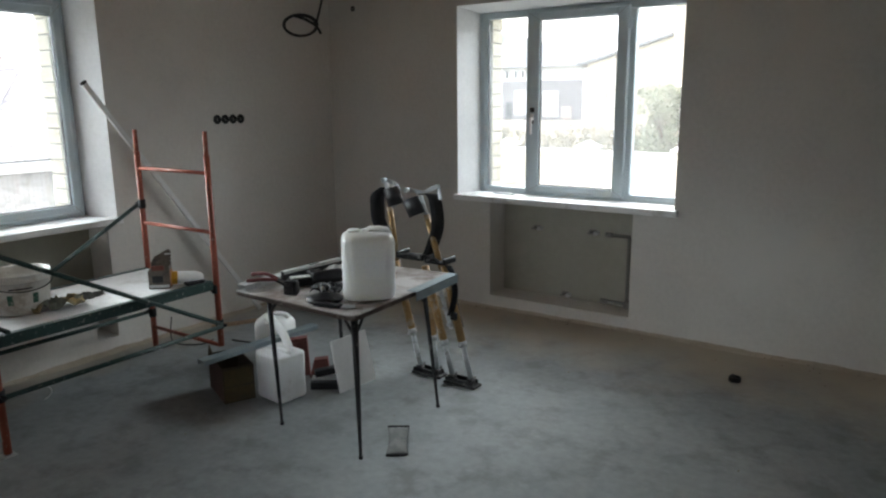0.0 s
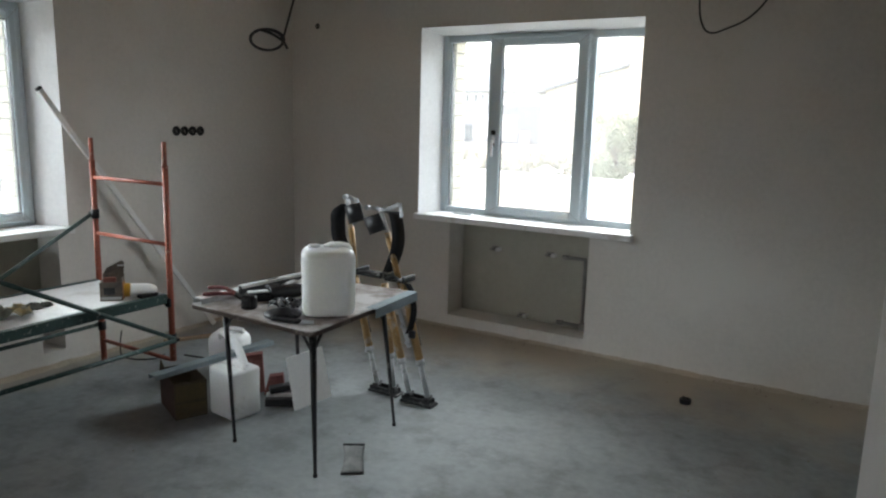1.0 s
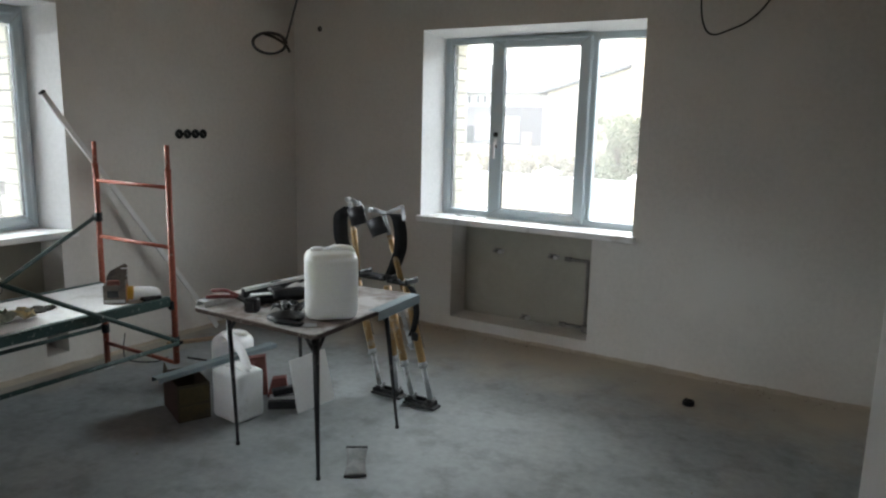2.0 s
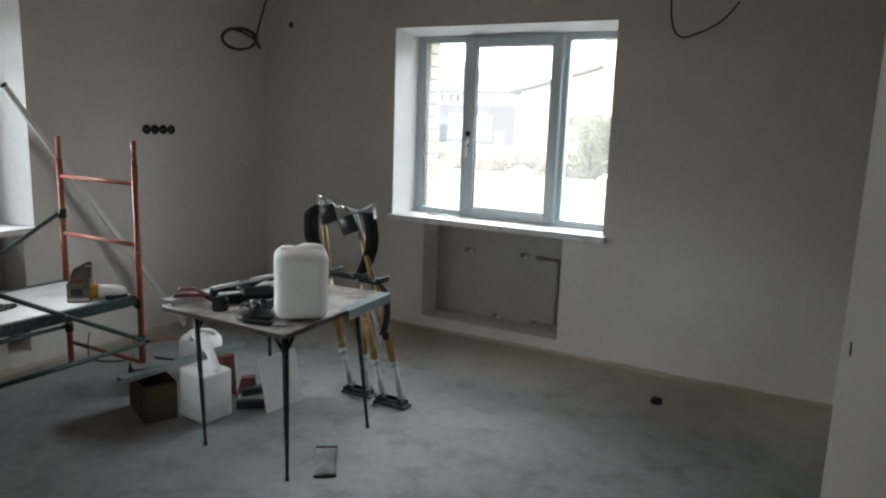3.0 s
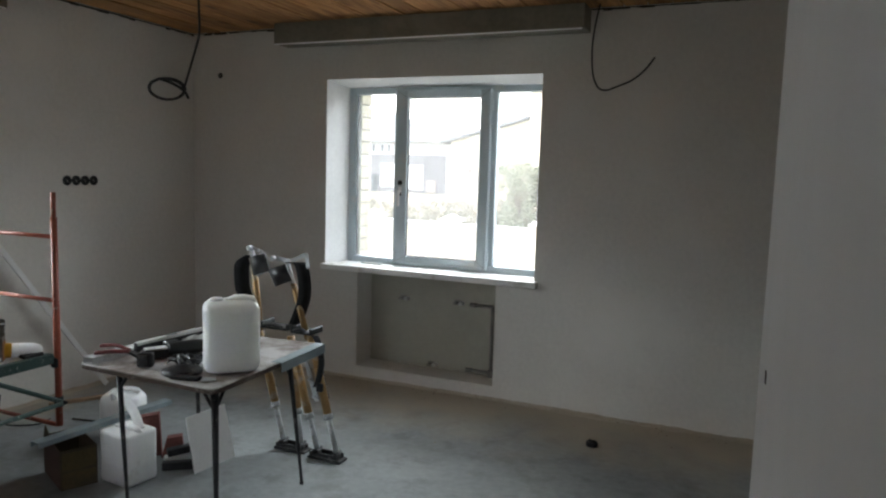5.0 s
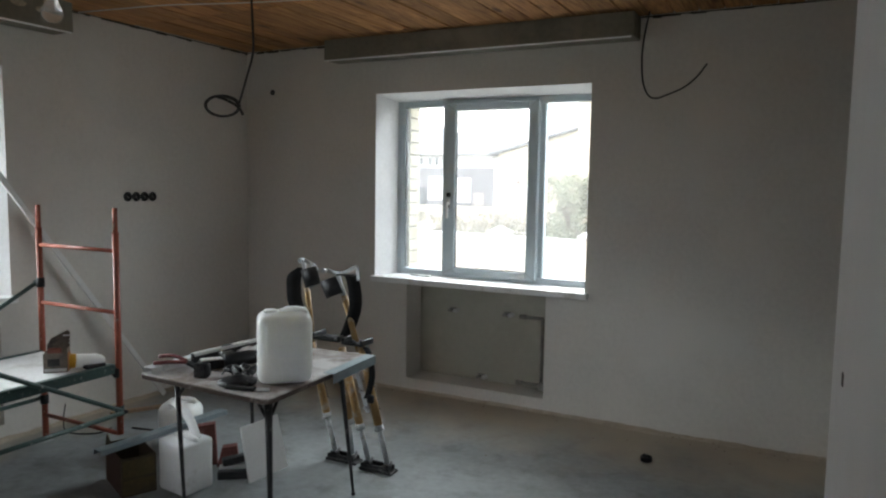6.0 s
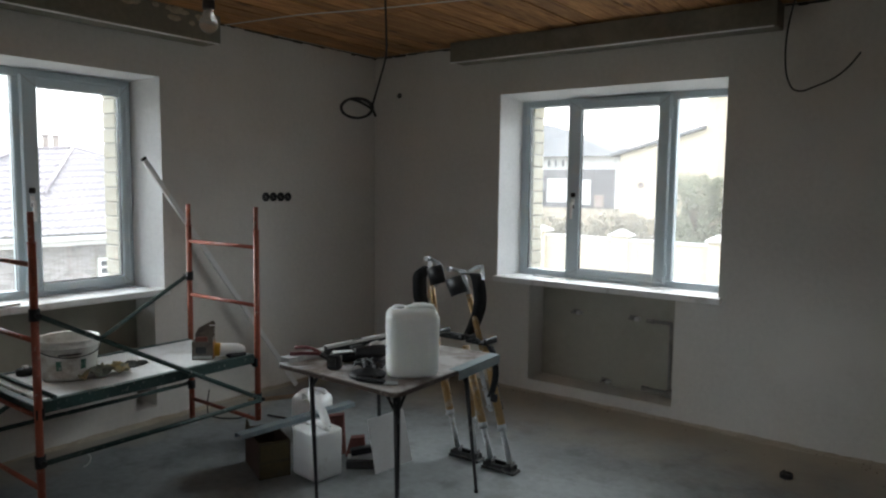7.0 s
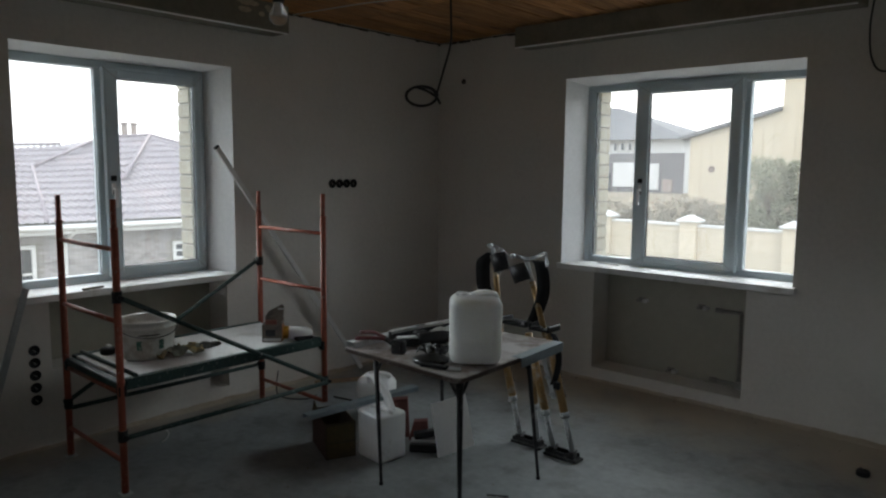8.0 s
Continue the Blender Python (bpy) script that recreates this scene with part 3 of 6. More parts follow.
    # hinges on the far side of the leaf
    side = s1 if handle_a < (s0 + s1) / 2 else s0
    for hz2 in (sz0 + 0.10, sz1 - 0.12):
        bm = bmesh.new()
        put(bm, side - 0.011, side + 0.011, hz2 - 0.045, hz2 + 0.045, 0.203, 0.222, 0.005)
        part("hinge", bm, PVC, win)
    return win


window("window_1", put_n, (2.13, 0.25, 0.875), (1.36, 2.967, 0.875, 2.235), ((1.772, 1.82), (2.52, 2.588)),
       (1.781, 2.547, 0.897, 2.214, 1.884, 2.465),
       ((1.432, 1.764, 0.922, 2.189), (2.588, 2.915, 0.922, 2.189)), 1.832, "three-part grey-blue window with white lever handle, closed")
window("window_2", put_w, (-0.25, -2.7, 0.875), (-3.367, -2.135, 0.875, 2.225), ((-2.852, -2.78),),
       (-2.815, -2.168, 0.899, 2.187, -2.725, -2.222),
       ((-3.315, -2.854, 0.922, 2.178),), -2.772, "two-part grey-blue window with white lever handle, closed")

# window boards, a little wider than their openings
bm = bmesh.new()
box(bm, 1.283, 3.0, -0.055, 0.0, 0.835, 0.878, 0.006, 2)
box(bm, 1.296, 2.972, -0.001, 0.224, 0.838, 0.878)
sill_n = solid("window_sill_north", bm, SILL, "dusty white window board", "window sill", "structure")
bm = bmesh.new()
box(bm, 0, 0.055, -3.405, -2.045, 0.838, 0.878, 0.006, 2)
box(bm, -0.224, 0.001, -3.371, -2.058, 0.838, 0.878)
solid("window_sill_west", bm, SILL, "dusty white window board", "window sill", "structure")


# ---- scaffold ----
def scaffold():
    sx, sy = (0.228, 0.9), (-3.25, -2.02)
    t = thing("scaffold", (0.56, -2.63, 0), "orange tube scaffold with green braces and a dusty white deck", "scaffold")
    for x in sx:
        for y in sy:
            foot = 0.165 if (x == 0.9 and y == -2.02) else 0.012
            bm = bmesh.new()
            tube(bm, (x, y, foot), (x, y, 1.30), 0.0175, 14)
            tube(bm, (x, y, 1.30), (x, y, 1.437), 0.0135, 14)
            tube(bm, (x, y, 1.296), (x, y, 1.303), 0.0195, 14)
            post = part("post", bm, ORANGE, t)
            if foot < 0.1:
                bm = bmesh.new()
                box(bm, x - 0.03, x + 0.03, y - 0.03, y + 0.03, 0, 0.006, 0.002)
                tube(bm, (x, y, 0.006), (x, y, 0.03), 0.015, 12)
                part("foot_plate", bm, FOOTING, post)
    for y in sy:
        for z in (1.20, 0.855, 0.505, 0.165):
            bm = bmesh.new()
            tube(bm, (sx[0] + 0.015, y, z), (sx[1] - 0.015, y, z), 0.0115, 10)
            part("rung", bm, ORANGE, t)
    for x, y0, y1 in ((0.925, -3.25, -2.02), (0.203, -2.02, -3.25)):
        bm = bmesh.new()
        tube(bm, (x, y0, 0.975), (x, y1, 0.30), 0.0125, 10)
        part("brace", bm, GREEN, t, "dark green diagonal tube")
        bm = bmesh.new()
        xx, zz = (x + 0.012, 0.295) if x > 0.5 else (x - 0.004, 0.262)
        tube(bm, (xx, -3.25, zz), (xx, -2.02, zz), 0.0125, 10)
        part("brace", bm, GREEN, t, "dark green horizontal tube")
        for y, z in ((y0, 0.975), (y1, 0.30), (y0, zz)):
            bm = bmesh.new()
            xo = 0.9 if x > 0.5 else 0.228
            tube(bm, (xo, y, z), (x + (0.03 if x > 0.5 else -0.03), y, z), 0.010, 10)
            tube(bm, (xo, y, z - 0.028), (xo, y, z + 0.028), 0.0235, 12)
            part("coupler", bm, BLACK, t, "black coupler")
    bm = bmesh.new()
    sweep(bm, curve_pts([(0.937, -3.055, 0.285), (0.945, -3.043, 0.262), (0.94, -3.051, 0.235), (0.935, -3.075, 0.222)]), 0.003, 6)
    part("tie_wire", bm, GREYBOARD, t, "loose pale tie wire on the lower brace")
    # deck: white board in a green angle frame hung between the end frames
    bm = bmesh.new()
    box(bm, 0.275, 0.868, -3.215, -2.055, 0.555, 0.568, 0.003)
    part("deck_board", bm, DECK, t, "dusty white boarding")
    for x0, x1 in ((0.868, 0.905), (0.238, 0.275)):
        bm = bmesh.new()
        box(bm, x0, x1, -3.225, -2.045, 0.515, 0.572, 0.004)
        part("deck_rail", bm, GREEN, t)
    for y0, y1 in ((-2.045, -2.02), (-3.25, -3.225)):
        bm = bmesh.new()
        box(bm, 0.24, 0.90, y0 - 0.008, y1 + 0.008, 0.52, 0.555, 0.004)
        part("deck_end", bm, GREEN, t)
    for y in (-3.175,):
        bm = bmesh.new()
        tube(bm, (0.25, y, 0.580), (0.90, y, 0.580), 0.011, 10)
        part("deck_bar", bm, GREEN, t, "loose green tube across the deck end")
    for x in (0.245, 0.895):
        for y in (-3.245, -2.025):
            bm = bmesh.new()
            box(bm, x - 0.02, x + 0.02, y - 0.02, y + 0.02, 0.49, 0.545, 0.005)
            part("deck_hook", bm, BLACK, t)
    return t


scaffold()


# ---- folding table ----
def table():
    z = 0.71
    t = thing("folding_table", (1.96, -2.05, 0), "worn square folding table with dark thin steel legs", "table")
    c = [(1.578, -2.448), (2.362, -2.468), (2.326, -1.617), (1.585, -1.68)]
    out = []
    for i in range(4):
        p, a, b = Vector(c[i]), Vector(c[i - 1]), Vector(c[(i + 1) % 4])
        u, v = (a - p).normalized(), (b - p).normalized()
        for k in range(5):
            s = k / 4
            out.append(tuple(p + 0.05 * ((1 - s) ** 2) * u + 0.05 * (s ** 2) * v))
    bm = bmesh.new()
    prism(bm, out, "z", z - 0.006, z)
    part("tabletop", bm, TABLE_TOP, t, "dusty stained brown laminate top")
    cx, cy = 1.96, -2.05
    bm = bmesh.new()
    prism(bm, [((x - cx) * 1.004 + cx, (y - cy) * 1.004 + cy) for x, y in out], "z", z - 0.024, z - 0.005)
    part("table_edge", bm, TABLE_RIM, t, "dark brown edge band")
    bm = bmesh.new()
    for (x0, y0), (x1, y1) in (((1.66, -2.36), (2.28, -2.37)), ((2.28, -2.37), (2.25, -1.73)), ((2.25, -1.73), (1.67, -1.76)), ((1.67, -1.76), (1.66, -2.36))):
        m = Vector((x1 - x0, y1 - y0, 0))
        tube(bm, (x0, y0, z - 0.036), (x1, y1, z - 0.036), 0.012, 8)
    part("underframe", bm, DARK, t)
    feet = (((1.735, -2.33), (1.712, -2.345)), ((2.297, -2.379), (2.29, -2.38)), ((2.282, -1.735), (2.214, -1.758)), ((1.66, -1.775), (1.64, -1.785)))
    for (fx, fy), (tx, ty) in feet:
        bm = bmesh.new()
        tube(bm, (tx, ty, z - 0.025), (fx, fy, 0.012), 0.0175 if (tx > cx and ty < cy) else 0.0135, 12, 0.0075)
        leg = part("leg", bm, DARK, t)
        bm = bmesh.new()
        tube(bm, (fx, fy, 0), (fx, fy, 0.014), 0.0105, 12)
        part("foot_cap", bm, BLACK, leg)
        for dx, dy in ((0.075 if tx < cx else -0.075, 0), (0, 0.075 if ty < cy else -0.075)):
            bm = bmesh.new()
            tube(bm, (tx, ty, z - 0.13), (tx + dx, ty + dy, z - 0.03), 0.007, 8)
            part("leg_strut", bm, DARK, leg)
    # metal strip along the right edge
    bm = bmesh.new()
    a, b = Vector((2.358, -2.02, 0)), Vector((2.330, -1.615, 0))
    for p, q in ((a, b),):
        vs = []
        d = (q - p).normalized()
        n = Vector((d.y, -d.x, 0))
        prof = ((-0.05, z + 0.0015), (0.006, z + 0.0015), (0.006, z - 0.045), (0.004, z - 0.045), (0.004, z - 0.0005), (-0.05, z - 0.0005))
        lo = [bm.verts.new(p + n * s + Vector((0, 0, h))) for s, h in prof]
        hi = [bm.verts.new(q + n * s + Vector((0, 0, h))) for s, h in prof]
        for k in range(6):
            bm.faces.new((lo[k], lo[(k + 1) % 6], hi[(k + 1) % 6], hi[k]))
        bm.faces.new(lo[::-1])
        bm.faces.new(hi)
    part("edge_strip", bm, BLUESTEEL, t, "bent metal strip over the table edge")
    return t


table()


# ---- canisters ----
def rounded(w, d, r, n=6):
    pts = []
    for sx, sy, a0 in ((1, 1, 0), (-1, 1, 90), (-1, -1, 180), (1, -1, 270)):
        for k in range(n + 1):
            a = radians(a0 + 90 * k / n)
            pts.append((sx * (w / 2 - r) + r * math.cos(a), sy * (d / 2 - r) + r * math.sin(a)))
    return pts


def loft(bm, layers, m):
    """Rounded-rectangle layers (width, depth, radius, z, dx) joined into a smooth skin."""
    rings, vs = [], []
    for w, d, r, z, dx in layers:
        ring = [bm.verts.new((x + dx, y, z)) for x, y in rounded(w, d, r)]
        rings.append(ring)
        vs += ring
    n = len(rings[0])
    for s, t in zip(rings, rings[1:]):
        for k in range(n):
            bm.faces.new((s[k], s[(k + 1) % n], t[(k + 1) % n], t[k])).smooth = True
    bm.faces.new(rings[0][::-1])
    bm.faces.new(rings[-1])
    bmesh.ops.transform(bm, matrix=m, verts=vs)


def canister(at, turn, w, d, h, material, label, cap=BLACK, cap_label="", r=0.045, shoulder=0.05, capped=True):
    """A moulded canister; r rounds its upright edges, shoulder is the height over which the top curves in."""
    t = thing("canister", at, label, "canister")
    m = Matrix.Translation(at) @ Matrix.Rotation(radians(turn), 4, "Z")
    bm = bmesh.new()
    zs = h * 0.972 - shoulder
    foot = 0.4 * r
    rings = [(w - 3.2 * foot, d - 3.2 * foot, r * 0.6, 0, 0), (w - 1.3 * foot, d - 1.3 * foot, r * 0.85, foot * 0.35, 0), (w - 0.4 * foot, d - 0.4 * foot, r, foot, 0), (w, d, r, 2.2 * foot, 0), (w * 0.985, d * 0.985, r, zs * 0.38, 0),
             (w * 0.995, d * 0.995, r, zs * 0.41, 0), (w * 0.985, d * 0.985, r, zs * 0.44, 0), (w, d, r, zs * 0.82, 0)]
    for k in range(6):
        a = radians(15 * k)
        inset = 2 * min(shoulder, 0.07) * (1 - math.cos(a))
        rings.append((w - inset, d - inset, r * (1 - 0.06 * k), zs + shoulder * math.sin(a), 0))
    rings += [(w * 0.60, d * 0.45, r * 0.5, h * 0.984, 0), (w * 0.4, d * 0.25, r * 0.3, h * 0.986, 0)]
    loft(bm, rings, m)
    body = part("body", bm, material, t)
    bm = bmesh.new()
    pts = [m @ Vector(p) for p in ((-w * 0.06, 0, h * 0.94), (-w * 0.04, 0, h * 0.985), (w * 0.04, 0, h * 1.005), (w * 0.22, 0, h * 1.005), (w * 0.36, 0, h * 0.985), (w * 0.40, 0, h * 0.93))]
    sweep(bm, pts, 0.017, 10)
    part("grip", bm, material, t)
    if not capped:
        return t
    bm = bmesh.new()
    lathe(bm, [(0.024, h * 0.94), (0.024, h * 0.965), (0.028, h * 0.966), (0.028, h * 1.01), (0.026, h * 1.018), (0.002, h * 1.019)], 20, m @ Matrix.Translation((-w * 0.26, 0, 0)))
    part("cap", bm, material if cap is None else cap, t, cap_label)
    return t


canister((2.216, -2.186, 0.71), 42, 0.24, 0.225, 0.312, CLEARISH, "milky translucent polythene canister standing on the table", cap=None, r=0.055, shoulder=0.04)
can = canister((1.468, -2.075, 0), -6, 0.215, 0.19, 0.272, POLY, "white polythene canister with a bent spout standing on the floor", cap=None, r=0.026, shoulder=0.018)
bm = bmesh.new()
ribbon(bm, curve_pts([(1.53, -2.06, 0.265), (1.50, -2.045, 0.295), (1.44, -2.02, 0.34), (1.36, -2.0, 0.375), (1.29, -1.975, 0.39), (1.24, -1.95, 0.375), (1.22, -1.93, 0.34)]), 0.045, 0.014, (0.55, 0.75, 0.3))
part("spout", bm, POLY, can, "bent white plastic spout")
canister((1.0, -1.68, 0), 20, 0.235, 0.20, 0.29, POLY, "white round-shouldered polythene canister behind the cardboard box", cap=None, r=0.07, shoulder=0.065, capped=False)


# ---- drywall stilts standing behind the table ----
def bar(bm, p, q, w, d, up=(0, 0, 1), bevel=0.0):
    """A flat bar from p to q, w wide and d thick."""
    p, q = Vector(p), Vector(q)
    z = (q - p).normalized()
    x = Vector(up).cross(z)
    x = x.normalized() if x.length > 1e-4 else Vector((1, 0, 0))
    y = z.cross(x)
    m = Matrix((x, y, z)).transposed().to_4x4()
    m.translation = p
    return box(bm, -w / 2, w / 2, -d / 2, d / 2, 0, (q - p).length, bevel, 1, m)


def stilt(base, feet, knees, shank, top, y, cuff, bracket, strap, platform, wide):
    t = thing("drywall_stilt", base, "gold and silver drywall stilt with black straps, standing behind the table", "stilt", "pair of drywall stilts")
    (x0, x1), bz = feet, 0.0
    bm = bmesh.new()
    xa, xb = min(x0, x1), max(x0, x1)
    box(bm, xa - 0.04, xb + 0.05, y - 0.042, y + 0.042, bz, bz + 0.016, 0.006)
    part("rubber_sole", bm, BLACK, t, "black rubber sole")
    bm = bmesh.new()
    for side in (-0.034, 0.026):
        box(bm, xa - 0.03, xb + 0.03, y + side, y + side + 0.008, bz + 0.015, bz + 0.040, 0.003)
    for x in (x0, x1):
        box(bm, x - 0.022, x + 0.022, y - 0.026, y + 0.026, bz + 0.015, bz + 0.05, 0.008)
        tube(bm, (x, y - 0.046, bz + 0.042), (x, y + 0.046, bz + 0.042), 0.008, 8)
    part("foot_bracket", bm, DARK, t)
    for x, k in zip((x0, x1), knees):
        kx, kz = k
        mid = ((x * 0.7 + kx * 0.3), y, 0.05 + (kz - 0.05) * 0.3)
        bm = bmesh.new()
        tube(bm, (x, y, 0.05), mid, 0.0155, 12)
        lower = part("lower_tube", bm, DULLALU, t, "silver telescopic tube")
        bm = bmesh.new()
        tube(bm, mid, (kx, y, kz), 0.0225, 12)
        part("upper_tube", bm, GOLD, t, "gold anodised tube")
        bm = bmesh.new()
        d = (Vector((kx, y, kz)) - Vector(mid)).normalized()
        tube(bm, Vector(mid) - 0.012 * d, Vector(mid) + 0.02 * d, 0.0255, 12)
        tube(bm, Vector(mid) + Vector((0, -0.02, 0)), Vector(mid) + Vector((0, -0.045, 0)), 0.006, 8)
        part("adjusting_collar", bm, DULLALU, t)
    # tension spring beside the tubes
    bm = bmesh.new()
    (k0x, k0z), (k1x, k1z) = knees
    sp = []
    for i in range(90):
        s = i / 89
        c = Vector((x1 + (k1x - x1) * (0.45 + 0.5 * s), y + 0.03, 0.05 + (k1z - 0.05) * (0.45 + 0.5 * s)))
        sp.append(c + Vector((0.011 * math.cos(i * 1.3), 0.011 * math.sin(i * 1.3), 0)))
    sweep(bm, sp, 0.0035, 5)
    part("spring", bm, BLACK, t)
    bm = bmesh.new()
    px0, px1, pz = platform
    box(bm, px0, px1, y - 0.06, y + 0.06, pz, pz + 0.014, 0.004)
    box(bm, px0 - 0.004, px0 + 0.012, y - 0.06, y + 0.06, pz, pz + 0.04, 0.004)
    box(bm, px1 - 0.012, px1 + 0.004, y - 0.06, y + 0.06, pz, pz + 0.035, 0.004)
    plat = part("foot_platform", bm, DARK, t, "dark foot platform")
    bm = bmesh.new()
    ribbon(bm, curve_pts([(px0 + 0.02, y - 0.062, pz + 0.02), (px0 + 0.05, y - 0.07, pz + 0.025), ((px0 + px1) / 2, y - 0.05, pz + 0.025), (px1 - 0.03, y - 0.07, pz + 0.02)]), 0.028, 0.004, (0, 1, 0.4))
    part("foot_strap", bm, STRAP, plat, "black webbing strap")
    kx, kz = shank
    bm = bmesh.new()
    q = Vector((kx, y, kz)) + (Vector((top[0], y, top[1])) - Vector((kx, y, kz))) * 0.72
    tube(bm, (kx, y, kz - 0.03), q, 0.017, 12)
    part("leg_tube", bm, GOLD, t, "gold anodised tube")
    bm = bmesh.new()
    tube(bm, q, (top[0], y, top[1]), 0.0125, 12)
    part("leg_tube", bm, DULLALU, t, "silver inner tube")
    # curved calf plate
    bm = bmesh.new()
    a, b, h, tilt = cuff
    vs = []
    n = 8
    rows = []
    for i in range(n + 1):
        s = i / n
        bow = 0.03 * (1 - (2 * s - 1) ** 2)
        rows.append([bm.verts.new((a[0] + (b[0] - a[0]) * s + tilt * e, y - 0.028 - bow + g, a[1] + (b[1] - a[1]) * s + h * e)) for e, g in ((0, 0), (1, 0), (1, 0.005), (0, 0.005))])
    for r, u in zip(rows, rows[1:]):
        for k in range(4):
            bm.faces.new((r[k], r[(k + 1) % 4], u[(k + 1) % 4], u[k])).smooth = True
    bm.faces.new(rows[0][::-1])
    bm.faces.new(rows[-1])
    plate = part("calf_plate", bm, DARK, t, "dark padded calf plate")
    bm = bmesh.new()
    for p, r in bracket:
        bar(bm, (p[0], y - 0.01, p[1]), (r[0], y - 0.02, r[1]), 0.022, 0.004, (0, 1, 0), 0.001)
    part("bracket", bm, FOOTING, plate, "shiny metal bracket")
    bm = bmesh.new()
    tube(bm, (bracket[0][0][0], y - 0.02, bracket[0][0][1]), (bracket[0][0][0], y - 0.045, bracket[0][0][1]), 0.014, 10)
    part("wing_nut", bm, FOOTING, plate)
    bm = bmesh.new()
    ribbon(bm, curve_pts([(p[0], y + o, p[1]) for p, o in strap]), wide, 0.006, (0.81, 0.58, 0.0))
    part("calf_strap", bm, STRAP, t, "hanging black webbing strap")
    return t


stilt((1.95, -1.385, 0), (2.035, 1.915), ((1.962, 0.66), (1.735, 0.70)), (1.76, 0.70), (1.69, 1.14), -1.385,
      ((1.69, 1.085), (1.80, 1.12), -0.10, 0.035), (((1.70, 1.145), (1.76, 1.13)), ((1.76, 1.13), (1.815, 1.085)), ((1.735, 0.985), (1.815, 1.035))),
      [((1.70, 1.10), 0.0), ((1.635, 1.05), -0.01), ((1.632, 0.97), -0.015), ((1.63, 0.89), 0.0), ((1.66, 0.82), 0.02)], (1.80, 1.98, 0.70), 0.085)
second = stilt((2.17, -1.41, 0), (2.16, 2.285), ((1.985, 0.64), (2.11, 0.69)), (2.095, 0.69), (1.955, 1.07), -1.41,
               ((1.845, 1.03), (1.955, 1.075), -0.09, 0.05), (((1.88, 1.10), (1.99, 1.09)), ((1.99, 1.09), (2.085, 1.135)), ((2.085, 1.14), (2.105, 1.06))),
               [((1.98, 1.08), 0.0), ((2.05, 1.08), -0.015), ((2.08, 1.0), -0.02), ((2.075, 0.90), -0.01), ((2.03, 0.80), 0.01), ((1.98, 0.715), 0.03)], (2.02, 2.15, 0.70), 0.072)
# the outer stilt's slide bar, its loose strap end and clamp screws
bm = bmesh.new()
bar(bm, (2.085, -1.437, 0.60), (2.175, -1.437, 0.33), 0.028, 0.012, (0, 1, 0), 0.003)
slide = part("slide_bar", bm, DULLALU, second, "scuffed silver slide bar")
for x, z in ((2.10, 0.555), (2.135, 0.45), (2.165, 0.36)):
    bm = bmesh.new()
    tube(bm, (x, -1.44, z), (x, -1.462, z), 0.009, 8)
    part("clamp_screw", bm, FOOTING, slide)
bm = bmesh.new()
ribbon(bm, curve_pts([(2.165, -1.45, 0.70), (2.205, -1.47, 0.66), (2.225, -1.475, 0.56), (2.205, -1.47, 0.47), (2.185, -1.465, 0.42)]), 0.034, 0.005, (0.81, 0.58, 0.0))
part("loose_strap", bm, STRAP, second, "loose black strap end")
bm = bmesh.new()
box(bm, 2.195, 2.235, -1.485, -1.462, 0.40, 0.445, 0.006)
part("buckle", bm, BLACK, second, "black strap buckle")


# ---- things on the table ----
TZ = 0.7105
t = thing("metal_profile", (1.64, -1.97, TZ), "dusty grey metal profile lying on the table", "profile")
bm = bmesh.new()
p, q = Vector((1.628, -2.435, TZ)), Vector((1.655, -1.72, TZ))
d = (q - p).normalized()
n = Vector((d.y, -d.x, 0))
prof = ((-0.03, 0.028), (0.03, 0.028), (0.03, 0), (0.028, 0), (0.028, 0.025), (-0.028, 0.025), (-0.028, 0), (-0.03, 0))
lo = [bm.verts.new(p + n * s + Vector((0, 0, h))) for s, h in prof]
hi = [bm.verts.new(q + n * s + Vector((0, 0, h))) for s, h in prof]
for k in range(8):
    bm.faces.new((lo[k], lo[(k + 1) % 8], hi[(k + 1) % 8], hi[k]))
bm.faces.new(lo[::-1])
bm.faces.new(hi)
part("channel", bm, mat("dusty_profile", (0.55, 0.555, 0.55), 0.6, metal=0.2, vary=0.12, scale=9, fine=90, bump=0.1, dist=0.001, second=(0.34, 0.34, 0.33), amount=0.35, patch=10), t)
t = thing("spirit_level", (1.74, -1.98, TZ), "dark dusty straightedge lying behind the tools", "level")
bm = bmesh.new()
bar(bm, (1.70, -2.24, TZ + 0.03), (1.745, -1.72, TZ + 0.03), 0.022, 0.058, (0, 0, 1), 0.003)
part("body", bm, DARK, t)
bm = bmesh.new()
bar(bm, (1.70, -2.235, TZ + 0.053), (1.744, -1.725, TZ + 0.053), 0.0245, 0.016, (0, 0, 1), 0.001)
part("top_face", bm, GREYBOARD, t, "pale dusty upper face")
bm = bmesh.new()
bar(bm, (1.715, -2.06, TZ + 0.062), (1.72, -2.0, TZ + 0.062), 0.014, 0.004, (0, 0, 1), 0.001)
part("vial", bm, BLACK, t)
PZ = TZ + 0.024
t = thing("pliers", (1.62, -2.27, PZ), "pliers with red handles", "pliers")
